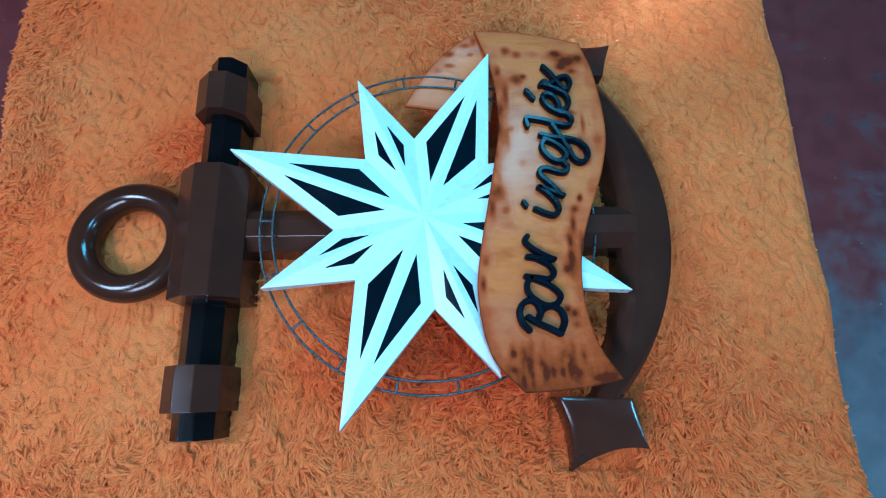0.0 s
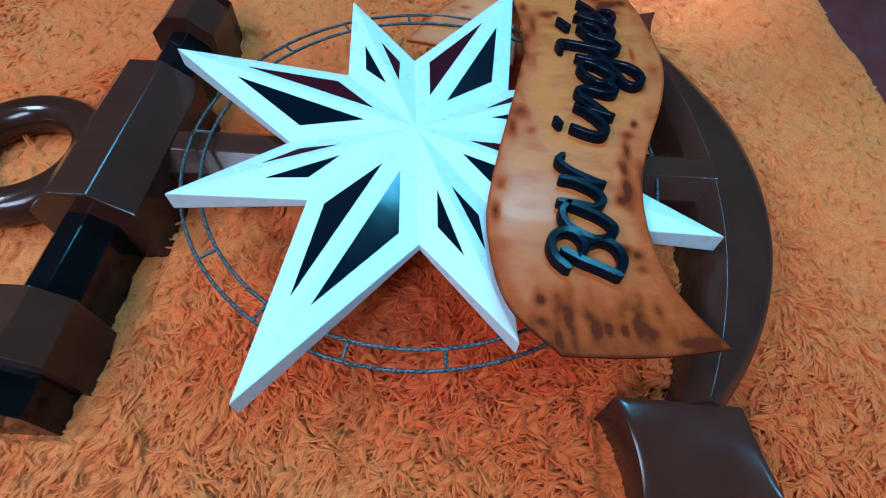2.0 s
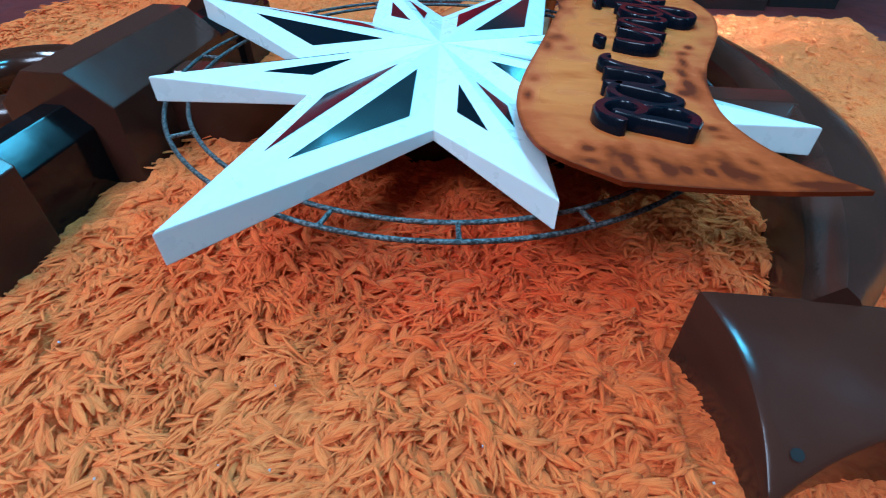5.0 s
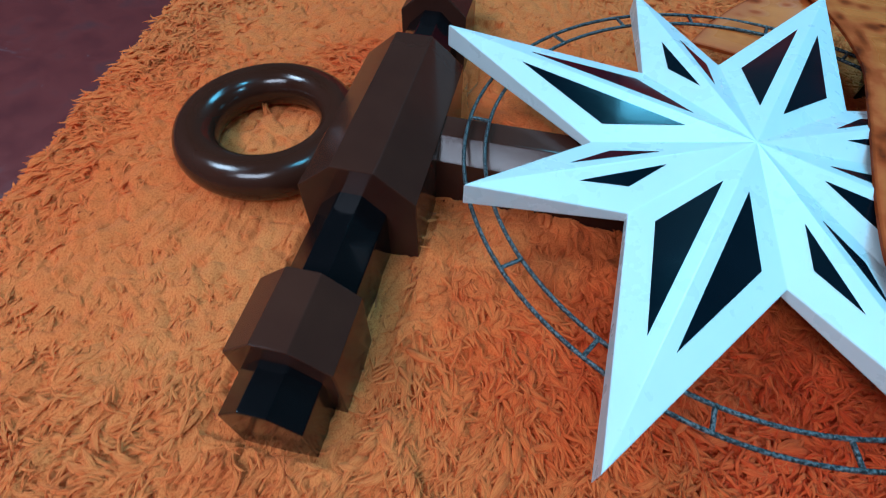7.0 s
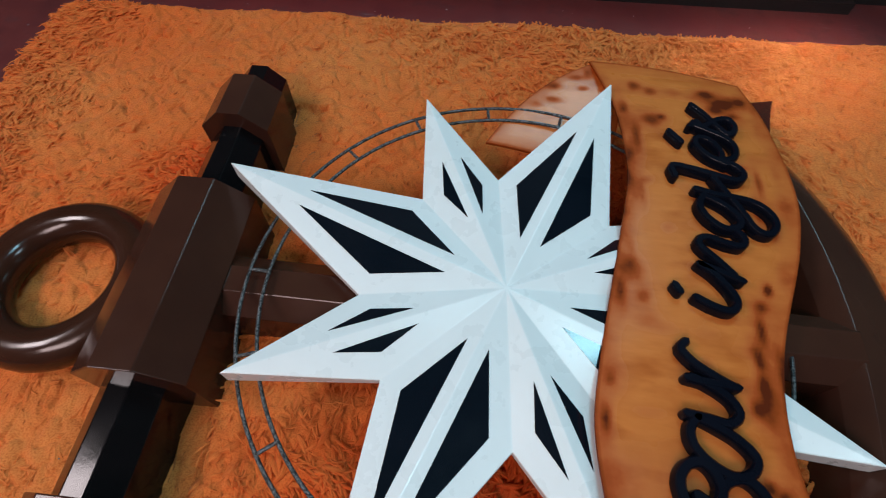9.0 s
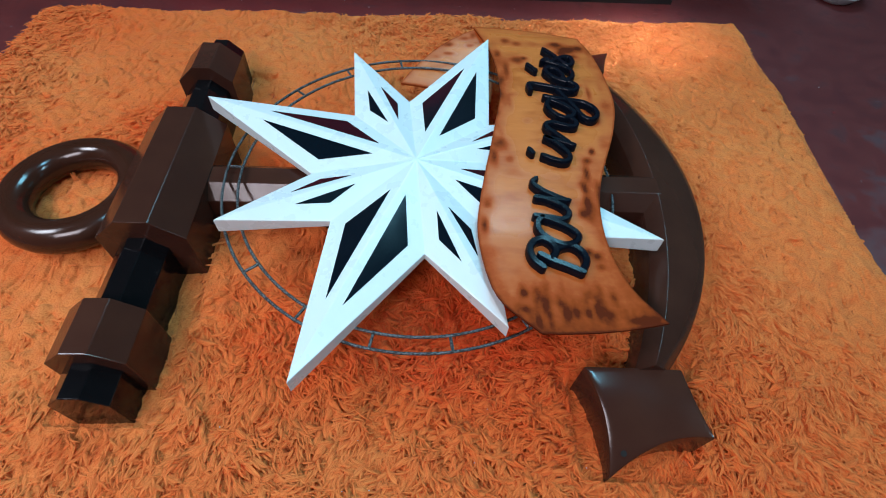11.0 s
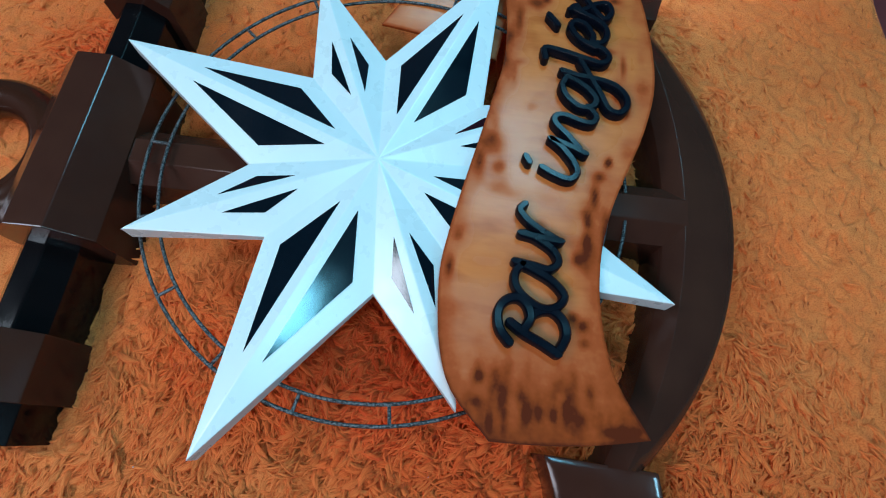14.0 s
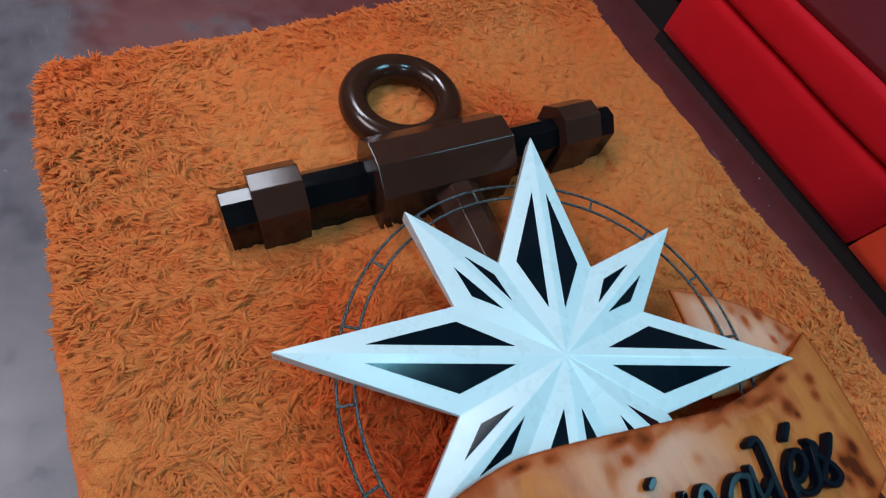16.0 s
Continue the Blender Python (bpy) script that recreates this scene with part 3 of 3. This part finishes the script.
def sheet(g, thick, name, mat, parent, label, marks):
    """A board with the grid g as its upper face."""
    nj, ni = len(g), len(g[0])
    bm = bmesh.new()
    lay = bm.verts.layers.float.new("scorch")
    top = [[bm.verts.new(p) for p in row] for row in g]
    low = [[bm.verts.new(p - Vector((0, 0, thick))) for p in row] for row in g]
    for j in range(nj):
        for i in range(ni):
            e = min(i, ni - 1 - i, j, nj - 1 - j)
            rim = (0.6, 0.20, 0.15, 0.11, 0.08, 0.04)[e] if e < 6 else 0.0
            if name == "banner":
                rim += 0.50 * max(0.0, 1 - j / 44)
            top[j][i][lay] = low[j][i][lay] = scorch(g[j][i], marks) + rim
    for j in range(nj - 1):
        for i in range(ni - 1):
            bm.faces.new((top[j][i], top[j][i + 1], top[j + 1][i + 1], top[j + 1][i]))
            bm.faces.new((low[j][i], low[j + 1][i], low[j + 1][i + 1], low[j][i + 1]))
    for j in range(nj - 1):
        for i in (0, ni - 1):
            bm.faces.new((top[j][i], top[j + 1][i], low[j + 1][i], low[j][i]))
    for i in range(ni - 1):
        for j in (0, nj - 1):
            bm.faces.new((top[j][i], top[j][i + 1], low[j][i + 1], low[j][i]))
    ob = part(name, bm, mat, parent, label)
    ob.data.shade_smooth()
    ob.data.set_sharp_from_angle(angle=radians(40))
    return ob


def build_banner():
    nj, ni = 170, 52
    lft, rgt = spline(LEFT, nj + 1), spline(RIGHT, nj + 1)
    g = []
    for j in range(nj + 1):
        row = []
        for i in range(ni + 1):
            u = i / ni
            x, y = lft[j] * (1 - u) + rgt[j] * u
            bow = 0.010 * math.sin(math.pi * u) * (max(0, j / nj - 0.9) / 0.1 - max(0, 0.06 - j / nj) / 0.06 * 0.6)
            row.append(Vector((x, y + bow, banner_z(y))))
        g.append(row)
    banner = sheet(g, 0.0042, "banner", WOOD, sign, "scorched varnished wooden banner board with black letters", torch_marks())
    # the folded-back tail, which passes under the star
    g = coons(bent((0.128, 0.492, 0.160), (-0.051, 0.301, 0.130), (-0.020, 0.050, 0.0)), bent((0.176, 0.395, 0.150), (0.160, 0.270, 0.109), (0.0, 0.0, -0.006)),
              bent((0.128, 0.492, 0.160), (0.176, 0.395, 0.150), (0.0, 0.006, 0.0)), bent((-0.051, 0.301, 0.130), (0.160, 0.270, 0.109), (0.0, 0.010, 0.004)), 44)
    sheet([row[::-1] for row in g], 0.005, "banner_tail", WOOD, banner, "folded-back end of the scorched banner", TAIL_TORCH)
    return banner


# pen strokes of the script, in millimetres along and above the line of writing
GLYPHS = {
    'B': ("30 76, 46 89, 69 93, 86 84, 92 68, 83 55, 66 50, 51 57", "57 76, 44 56, 34 34, 23 14", "62 52, 74 43, 80 24, 69 8, 48 3, 23 14"),
    'a': ("140 65, 128 74, 110 73, 93 59, 81 35, 87 14, 103 7, 120 22, 132 45, 140 65", "143 76, 140 50, 137 29, 149 17, 166 25, 180 48, 186 66"),
    'r': ("185 71, 182 48, 180 15", "181 19, 192 41, 206 63, 221 75, 230 69"),
    'i': ("293 48, 283 27, 279 7, 291 -3, 309 3, 331 21, 343 36", "308 73, 300 68"),
    'n': ("344 38, 336 14, 325 -14", "333 -5, 355 15, 373 33, 385 33, 389 19, 381 -8, 381 -24, 394 -28, 409 -16"),
    'g': ("461 19, 444 26, 424 18, 408 -1, 408 -19, 423 -28, 443 -14, 456 6, 461 19",
          "473 27, 466 -1, 463 -33, 455 -58, 438 -74, 419 -76, 405 -64, 411 -47, 435 -35, 463 -20, 498 -1"),
    'l': ("495 55, 515 57, 512 28, 502 -10, 497 -36, 510 -47, 525 -38, 534 -19",),
    'é': ("528 -25, 542 0, 565 16, 580 11, 576 -7, 553 -20, 538 -18", "537 -18, 541 -36, 559 -44, 579 -38, 593 -19, 608 12", "589 53, 569 38"),
    's': ("606 19, 617 9, 607 -1, 625 -25, 629 -44, 610 -51, 593 -40, 608 -24, 635 -8, 657 10"),
}


def stroke(bm, text, width, tall):
    """One pen stroke as a raised, round-ended rib on the board's face."""
    pts = [tuple(float(q) for q in pair.split()) for pair in text.split(",")]
    flat = np.array([(0.290 - v / 1000, u / 1000 - 0.280) for u, v in pts])
    length = np.linalg.norm(np.diff(flat, axis=0), axis=1).sum()
    c = spline(flat, max(6, int(length / 0.004)))
    d = np.gradient(c, axis=0)
    d /= np.linalg.norm(d, axis=1)[:, None]
    half = width / 2
    rows = []

    def section(p, way, w):
        s = np.array((way[1], -way[0]))
        z = banner_z(p[1])
        prof = ((-w, -0.001), (-w, tall - 0.0025), (-w + min(w, 0.0022), tall), (w - min(w, 0.0022), tall), (w, tall - 0.0025), (w, -0.001))
        rows.append([bm.verts.new((p[0] + s[0] * a, p[1] + s[1] * a, z + h)) for a, h in prof])

    for k in (1.0, 0.8, 0.4):
        section(c[0] - d[0] * half * k, d[0], half * math.sqrt(max(0.02, 1 - k * k)))
    for p, w in zip(c, d):
        section(p, w, half)
    for k in (0.4, 0.8, 1.0):
        section(c[-1] + d[-1] * half * k, d[-1], half * math.sqrt(max(0.02, 1 - k * k)))
    for r, q in zip(rows, rows[1:]):
        for i in range(6):
            bm.faces.new((r[i], r[(i + 1) % 6], q[(i + 1) % 6], q[i]))
    bm.faces.new(rows[0])
    bm.faces.new(rows[-1][::-1])


def build_letters(banner):
    for ch, lines in GLYPHS.items():
        bm = bmesh.new()
        for k, text in enumerate((lines,) if isinstance(lines, str) else lines):
            stroke(bm, text, 0.0128 if ch == 'B' else 0.0118, 0.0168 - 0.0004 * k)
        ob = part("letter", bm, LETTER, banner, "raised gloss black script letter " + ch)
        ob.data.shade_smooth()
        ob.data.set_sharp_from_angle(angle=radians(45))


build_letters(build_banner())


# ---- the rug ----
CORNERS = [(-0.998, -0.768), (0.962, -0.765), (0.982, 0.832), (-1.158, 0.748)]
rng = np.random.default_rng(5)


def wander(x, y, scale, seed):
    """Smooth random field in -1..1 from a few crossing waves."""
    r = np.random.default_rng(seed)
    out = np.zeros_like(x)
    for k in range(7):
        a, f, p = r.uniform(0, 6.28), scale * r.uniform(0.5, 1.8), r.uniform(0, 6.28)
        out += np.sin((x * math.cos(a) + y * math.sin(a)) * f + p)
    return out / 3.2


def rug_point(u, v):
    (ax, ay), (bx, by), (cx, cy), (dx, dy) = CORNERS
    x = (1 - u) * (1 - v) * ax + u * (1 - v) * bx + u * v * cx + (1 - u) * v * dx
    y = (1 - u) * (1 - v) * ay + u * (1 - v) * by + u * v * cy + (1 - u) * v * dy
    x, y = np.asarray(x, float), np.asarray(y, float)
    # uneven edges and rounded corners
    shrink = 1 - 0.035 * (np.abs(2 * u - 1) ** 24 * np.abs(2 * v - 1) ** 24)
    dx, dy = 0.007 * wander(x, y, 9.0, 51) + 0.004 * wander(x, y, 34.0, 52), 0.007 * wander(x, y, 9.0, 53) + 0.004 * wander(x, y, 34.0, 54)
    return x * shrink + dx, y * shrink + dy


def build_rug():
    rug = empty("shag_rug", "orange long-pile shag rug, matted and unevenly red, on the cement floor", "rug")
    bm = bmesh.new()
    n = 48
    ring = [rug_point(*p) for p in [(k / n, 0) for k in range(n)] + [(1, k / n) for k in range(n)] + [(1 - k / n, 1) for k in range(n)] + [(0, 1 - k / n) for k in range(n)]]
    top = [bm.verts.new((x, y, 0.014)) for x, y in ring]
    low = [bm.verts.new((x, y, 0.0)) for x, y in ring]
    bm.faces.new(top)
    bm.faces.new(low[::-1])
    for i in range(len(ring)):
        k = (i + 1) % len(ring)
        bm.faces.new((top[i], low[i], low[k], top[k]))
    part("backing", bm, BACKING, rug, "woven orange rug backing")

    def fields(x, y):
        pressed = ((np.abs(x + 0.477) < 0.09) & (y > -0.47) & (y < 0.45)) | ((np.abs(y) < 0.045) & (x > -0.45) & (x < 0.5)) \
            | ((np.hypot(x - 0.017, y - 0.01) < 0.60) & (x > 0.44)) \
            | ((x > 0.28) & (x < 0.48) & (np.abs(np.abs(y - 0.01) - 0.455) < 0.085))
        # 0: matted down, 1: fluffed up
        fluff = 0.24 + 0.26 * wander(x, y, 6.0, 11) + 0.50 * np.exp(-(x - 0.05) ** 2 / 0.30 - (y + 0.42) ** 2 / 0.09) \
            - 0.30 * np.exp(-((x + 0.78) ** 2 / 0.10 + (y - 0.25) ** 2 / 0.30)) - 0.28 * np.exp(-((x - 0.85) ** 2 / 0.07 + (y - 0.1) ** 2 / 0.5)) \
            + 0.5 * np.exp(-((x + 0.62) ** 2 + (y - 0.22) ** 2) / 0.012) \
            + 0.10 * np.exp(-(y - 0.72) ** 2 / 0.01) + 0.55 * np.exp(-(y + 0.72) ** 2 / 0.012) / (1 + np.exp((x + 0.35) / 0.08)) + 0.16 * np.exp(-(x + 1.02) ** 2 / 0.006)
        return pressed, np.clip(fluff, 0.08, 1.0)

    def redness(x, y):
        """How red the pile is: most in the middle, where shade below the star is put into the colour, and at a worn
        patch by the stock; least where the pile is trodden flat and faded.
        """
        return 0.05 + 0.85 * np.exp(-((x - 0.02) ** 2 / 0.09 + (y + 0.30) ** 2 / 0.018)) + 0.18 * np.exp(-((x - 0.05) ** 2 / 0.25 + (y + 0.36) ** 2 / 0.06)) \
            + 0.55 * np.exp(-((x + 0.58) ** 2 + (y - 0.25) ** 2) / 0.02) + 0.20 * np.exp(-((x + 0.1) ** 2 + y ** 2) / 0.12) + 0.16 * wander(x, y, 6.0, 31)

    def edge_drop(u, v):
        e = np.minimum(np.minimum(u * 2.1, (1 - u) * 2.1), np.minimum(v * 1.56, (1 - v) * 1.56))
        return np.clip(e / 0.03, 0, 1) ** 0.5

    def creases(x, y):
        """Partings where the matted locks meet, running mostly with the nap."""
        bend = 0.012 * wander(x, y, 24.0, 44)
        a, b = wander(1.5 * (x + bend), 0.75 * y, 62.0, 41), wander(1.4 * (x - bend), 0.8 * y, 105.0, 42)
        here = np.clip(wander(x, y, 26.0, 43) * 1.2 + 0.5, 0, 1)
        return -here * 0.0075 * np.exp(-(a / 0.13) ** 2) - (1.1 - here) * 0.0045 * np.exp(-(b / 0.15) ** 2)

    def mat_height(x, y, u, v):
        pressed, fluff = fields(x, y)
        z = 0.030 + 0.004 * wander(x, y, 13.0, 21) + 0.0034 * wander(x, y, 34.0, 24) + (0.0034 + 0.0030 * fluff) * wander(x, y, 75.0, 22) + 0.0020 * wander(x, y, 170.0, 23)
        z = z + 0.016 * np.exp(-np.maximum(np.hypot(x + 0.68, y + 0.028) - 0.09, 0) ** 2 / 0.0018)  # the pile swells up through the ring
        return np.where(pressed, z * 0.62, z) * (0.25 + 0.75 * edge_drop(u, v))

    def grid_mesh(name, pos, faces, uv, parent, label, gap_shade):
        me = bpy.data.meshes.new(name)
        me.vertices.add(len(pos))
        me.vertices.foreach_set("co", pos.astype(np.float32).reshape(-1))
        idx = faces.reshape(-1).astype(np.int32)
        me.loops.add(len(idx))
        me.loops.foreach_set("vertex_index", idx)
        me.polygons.add(len(faces))
        me.polygons.foreach_set("loop_start", np.arange(0, len(idx), 4, dtype=np.int32))
        me.update(calc_edges=True)
        me.uv_layers.new(name="fibre").data.foreach_set("uv", uv[idx].astype(np.float32).reshape(-1))
        # the stored red adds painted shade between locks to the rug's own tone
        me.attributes.new("dye_and_shade", 'FLOAT', 'POINT').data.foreach_set("value", (redness(pos[:, 0], pos[:, 1]) + gap_shade).astype(np.float32))
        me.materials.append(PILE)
        me.shade_smooth()
        ob = new(name, me)
        ob.parent = parent
        return tagged(ob, label, kind="stuff")

    # the felted ground of the pile
    gu, gv = 760, 560
    u, v = np.meshgrid(np.linspace(0, 1, gu), np.linspace(0, 1, gv))
    u, v = u.ravel(), v.ravel()
    x, y = rug_point(u, v)
    z = np.maximum(mat_height(x, y, u, v) + creases(x, y) * edge_drop(u, v) + rng.normal(0, 0.0002, len(x)), 0.003)
    a = (np.arange(gv - 1)[:, None] * gu + np.arange(gu - 1)[None]).ravel()
    # the last value reddens the felt for shade between the locks
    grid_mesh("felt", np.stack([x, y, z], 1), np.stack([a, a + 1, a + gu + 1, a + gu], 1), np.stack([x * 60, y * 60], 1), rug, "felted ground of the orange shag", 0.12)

    def ribbons(name, nu, nv, cell, across, segs, shape, label):
        """Bent strips over the felt, leaning with the nap and drawn together in tufts. shape: length, half width, arch, rise where trodden, gather, added rise where fluffed up, share left where trodden, widening where trodden, scatter, droop."""
        u, v = np.meshgrid((np.arange(nu) + 0.5) / nu, (np.arange(nv) + 0.5) / nv)
        u, v = u.ravel(), v.ravel()
        count = len(u)
        u = np.clip(u + rng.uniform(-0.7, 0.7, count) / nu, 0, 1)
        v = np.clip(v + rng.uniform(-0.7, 0.7, count) / nv, 0, 1)
        x, y = rug_point(u, v)
        pressed, fluff = fields(x, y)
        keep = rng.uniform(0, 1, count) < shape[6] + 1.0 * fluff
        u, v, x, y, pressed, fluff = u[keep], v[keep], x[keep], y[keep], pressed[keep], fluff[keep]
        count = len(u)
        ci, cj = np.floor(x / cell).astype(int), np.floor(y / cell).astype(int)

        def hsh(k):
            return np.modf(np.abs(np.sin(ci * 127.1 + cj * 311.7 + k * 74.7) * 43758.5453))[0]

        angle = -1.7 + 0.9 * wander(x, y, 5.0, 1) + 0.7 * wander(x, y, 17.0, 2) + (hsh(1) - 0.5) * (1.0 + 1.3 * fluff) + rng.normal(0, shape[8], count)
        mx, my = (ci + 0.2 + 0.6 * hsh(2)) * cell, (cj + 0.2 + 0.6 * hsh(3)) * cell
        length = rng.uniform(0.75, 1.25, count) * shape[0] * (0.85 + 0.3 * hsh(4)) * (0.62 + 0.38 * np.clip(fluff * 2.2, 0, 1))
        rise = (shape[3] + shape[5] * fluff ** 1.5) * (0.25 + 1.35 * hsh(5)) + rng.normal(0, 0.0007, count)
        rise = rise - 0.0045 * np.clip(1 - fluff / 0.3, 0, 1)
        rise = np.where(pressed, rise * 0.4, rise).clip(-0.012, 0.036)
        root = mat_height(x, y, u, v) - 0.002
        out_x, out_y = np.where(u < 0.008, -1.0, np.where(u > 0.992, 1.0, 0.0)), np.where(v < 0.010, -1.0, np.where(v > 0.990, 1.0, 0.0))
        edge = (out_x != 0) | (out_y != 0)
        angle = np.where(edge, np.arctan2(out_y, out_x) + rng.normal(0, 0.8, count), angle)
        length = np.where(edge, length * 0.28, np.where(edge_drop(u, v) < 1.0, length * 0.6, length))
        rise = np.where(edge_drop(u, v) < 1.0, rise * 0.5, rise)
        wide = rng.uniform(0.7, 1.3, count) * shape[1] * (1.0 + shape[7] * (1 - fluff) ** 3)
        curl, tilt = rng.normal(0, 0.45, count), rng.normal(0, 0.42, count)
        wide_arch = 1 / (1.0 + shape[7] * (1 - fluff) ** 3) ** 1.5
        s = np.linspace(0, 1, segs + 1)
        offs = np.linspace(-1, 1, across)
        pos = np.zeros((count, segs + 1, across, 3))
        for k, t in enumerate(s):
            a = angle + curl * t
            reach = length * (0.55 * t + 0.45 * t * t)
            px = x + np.cos(a) * reach + (mx - x) * shape[4] * t
            py = y + np.sin(a) * reach + (my - y) * shape[4] * t
            pz = np.maximum(root + rise * math.sin(math.pi * (0.08 + shape[9] * t)), 0.002)
            w = wide * (0.6 + 0.8 * t if t < 0.5 else 1.0 - 0.80 * ((t - 0.5) / 0.5) ** 3.0)
            sx, sy = -np.sin(a), np.cos(a)
            for c, o in enumerate(offs):
                pos[:, k, c, 0] = px + sx * o * w
                pos[:, k, c, 1] = py + sy * o * w
                pos[:, k, c, 2] = pz + shape[2] * wide_arch * w * (0.5 - o * o) + o * np.sin(tilt) * w
        per = (segs + 1) * across
        one = np.array([(k * across + c, k * across + c + 1, (k + 1) * across + c + 1, (k + 1) * across + c) for k in range(segs) for c in range(across - 1)])
        seed = rng.uniform(0, 400, count)
        fib = np.zeros((count, segs + 1, across, 2))
        fib[..., 0] = seed[:, None, None] + (offs * wide[:, None])[:, None, :] * 150
        fib[..., 1] = seed[:, None, None] * 0.37 + s[None, :, None] * (length * 11)[:, None, None]
        # root ends are reddened to paint the shade down between the locks
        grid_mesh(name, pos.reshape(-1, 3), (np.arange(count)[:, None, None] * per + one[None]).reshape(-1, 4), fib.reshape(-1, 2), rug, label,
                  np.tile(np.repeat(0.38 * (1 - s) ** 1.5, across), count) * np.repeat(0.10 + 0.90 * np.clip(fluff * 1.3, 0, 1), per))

    # a lock of pile that stands up inside the ring
    rnd = random.Random(4)
    bm = bmesh.new()
    for _ in range(9):
        x, y, lean = -0.724 + rnd.gauss(0, 0.004), 0.036 + rnd.gauss(0, 0.003), rnd.gauss(0, 0.002)
        tall = 0.020 * rnd.uniform(0.6, 1.05)
        pts = [Vector((x + (-0.726 - x) * 0.7 * t + lean * t, y + 0.004 * t * t, 0.044 + tall * t)) for t in (0.0, 0.35, 0.7, 1.0)]
        rings = [[bm.verts.new(p + Vector((w * math.cos(a), w * math.sin(a), 0))) for a in (0, 2.09, 4.19)] for p, w in zip(pts, (0.0030, 0.0025, 0.0016, 0.0003))]
        for a, b in zip(rings, rings[1:]):
            for k in range(3):
                bm.faces.new((a[k], a[(k + 1) % 3], b[(k + 1) % 3], b[k]))
    part("lock", bm, PILE, rug, "upright lock of orange shag", True)

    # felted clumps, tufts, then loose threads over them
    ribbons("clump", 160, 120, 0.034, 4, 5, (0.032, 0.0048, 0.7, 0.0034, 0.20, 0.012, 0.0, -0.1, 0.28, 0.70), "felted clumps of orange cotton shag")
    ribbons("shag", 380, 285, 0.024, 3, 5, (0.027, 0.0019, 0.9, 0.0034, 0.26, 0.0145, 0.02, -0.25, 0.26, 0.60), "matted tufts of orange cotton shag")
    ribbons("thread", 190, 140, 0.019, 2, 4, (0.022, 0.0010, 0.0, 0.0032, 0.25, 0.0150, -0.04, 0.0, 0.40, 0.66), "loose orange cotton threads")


build_rug()


def build_specks():
    """Small bits of lint and paper on the floor strip before the sofa and here and there in the pile."""
    rnd = random.Random(12)
    bm = bmesh.new()
    spots = [(-0.88, 0.80, 0.003), (-0.41, 0.765, 0.004), (-0.37, 0.82, 0.003), (-0.41, 0.915, 0.003), (-0.305, 0.92, 0.003), (-0.275, 0.89, 0.003), (-0.99, 0.83, 0.003), (-0.574, -0.272, 0.048)]
    spots += [(rnd.uniform(-0.9, 1.2), rnd.uniform(0.80, 0.93), 0.003) for _ in range(14)]
    spots += [(rnd.uniform(1.05, 1.5), rnd.uniform(-0.6, 0.8), 0.003) for _ in range(8)]
    spots += [(rnd.uniform(-0.3, 0.3), rnd.uniform(-0.70, -0.42), 0.046) for _ in range(12)]
    for x, y, z in spots:
        size = rnd.uniform(0.0007, 0.0017)
        ring = [bm.verts.new((x + size * rnd.uniform(0.5, 1.2) * math.cos(a), y + size * rnd.uniform(0.5, 1.2) * math.sin(a), z + rnd.uniform(0, 0.0012))) for a in [k * 1.2566 for k in range(5)]]
        tip = bm.verts.new((x, y, z + 0.0020))
        foot = bm.verts.new((x, y, z - 0.0025))
        for k in range(5):
            bm.faces.new((ring[k], ring[(k + 1) % 5], tip))
            bm.faces.new((ring[(k + 1) % 5], ring[k], foot))
    tagged(part("lint", bm, LINT), "tiny pale bits of lint on rug and floor", "lint", kind="stuff")


build_specks()


def build_dish():
    """A shallow white dish beside the end of the sofa."""
    bm = bmesh.new()
    prof = [(0.0, 0.004), (0.045, 0.004), (0.052, 0.0), (0.058, 0.004), (0.086, 0.034), (0.090, 0.038), (0.087, 0.040), (0.056, 0.012), (0.0, 0.010)]
    n = 40
    rows = [[bm.verts.new((1.405 + pr * math.cos(6.28319 * k / n), 1.072 + pr * math.sin(6.28319 * k / n), pz)) for k in range(n)] for pr, pz in prof]
    for a, b in zip(rows, rows[1:]):
        for k in range(n):
            bm.faces.new((a[k], a[(k + 1) % n], b[(k + 1) % n], b[k]))
    bmesh.ops.remove_doubles(bm, verts=bm.verts, dist=1e-5)
    tagged(part("dish", bm, WHITE, None, "", True), "shallow white glazed dish on the cement floor", "dish")


build_dish()
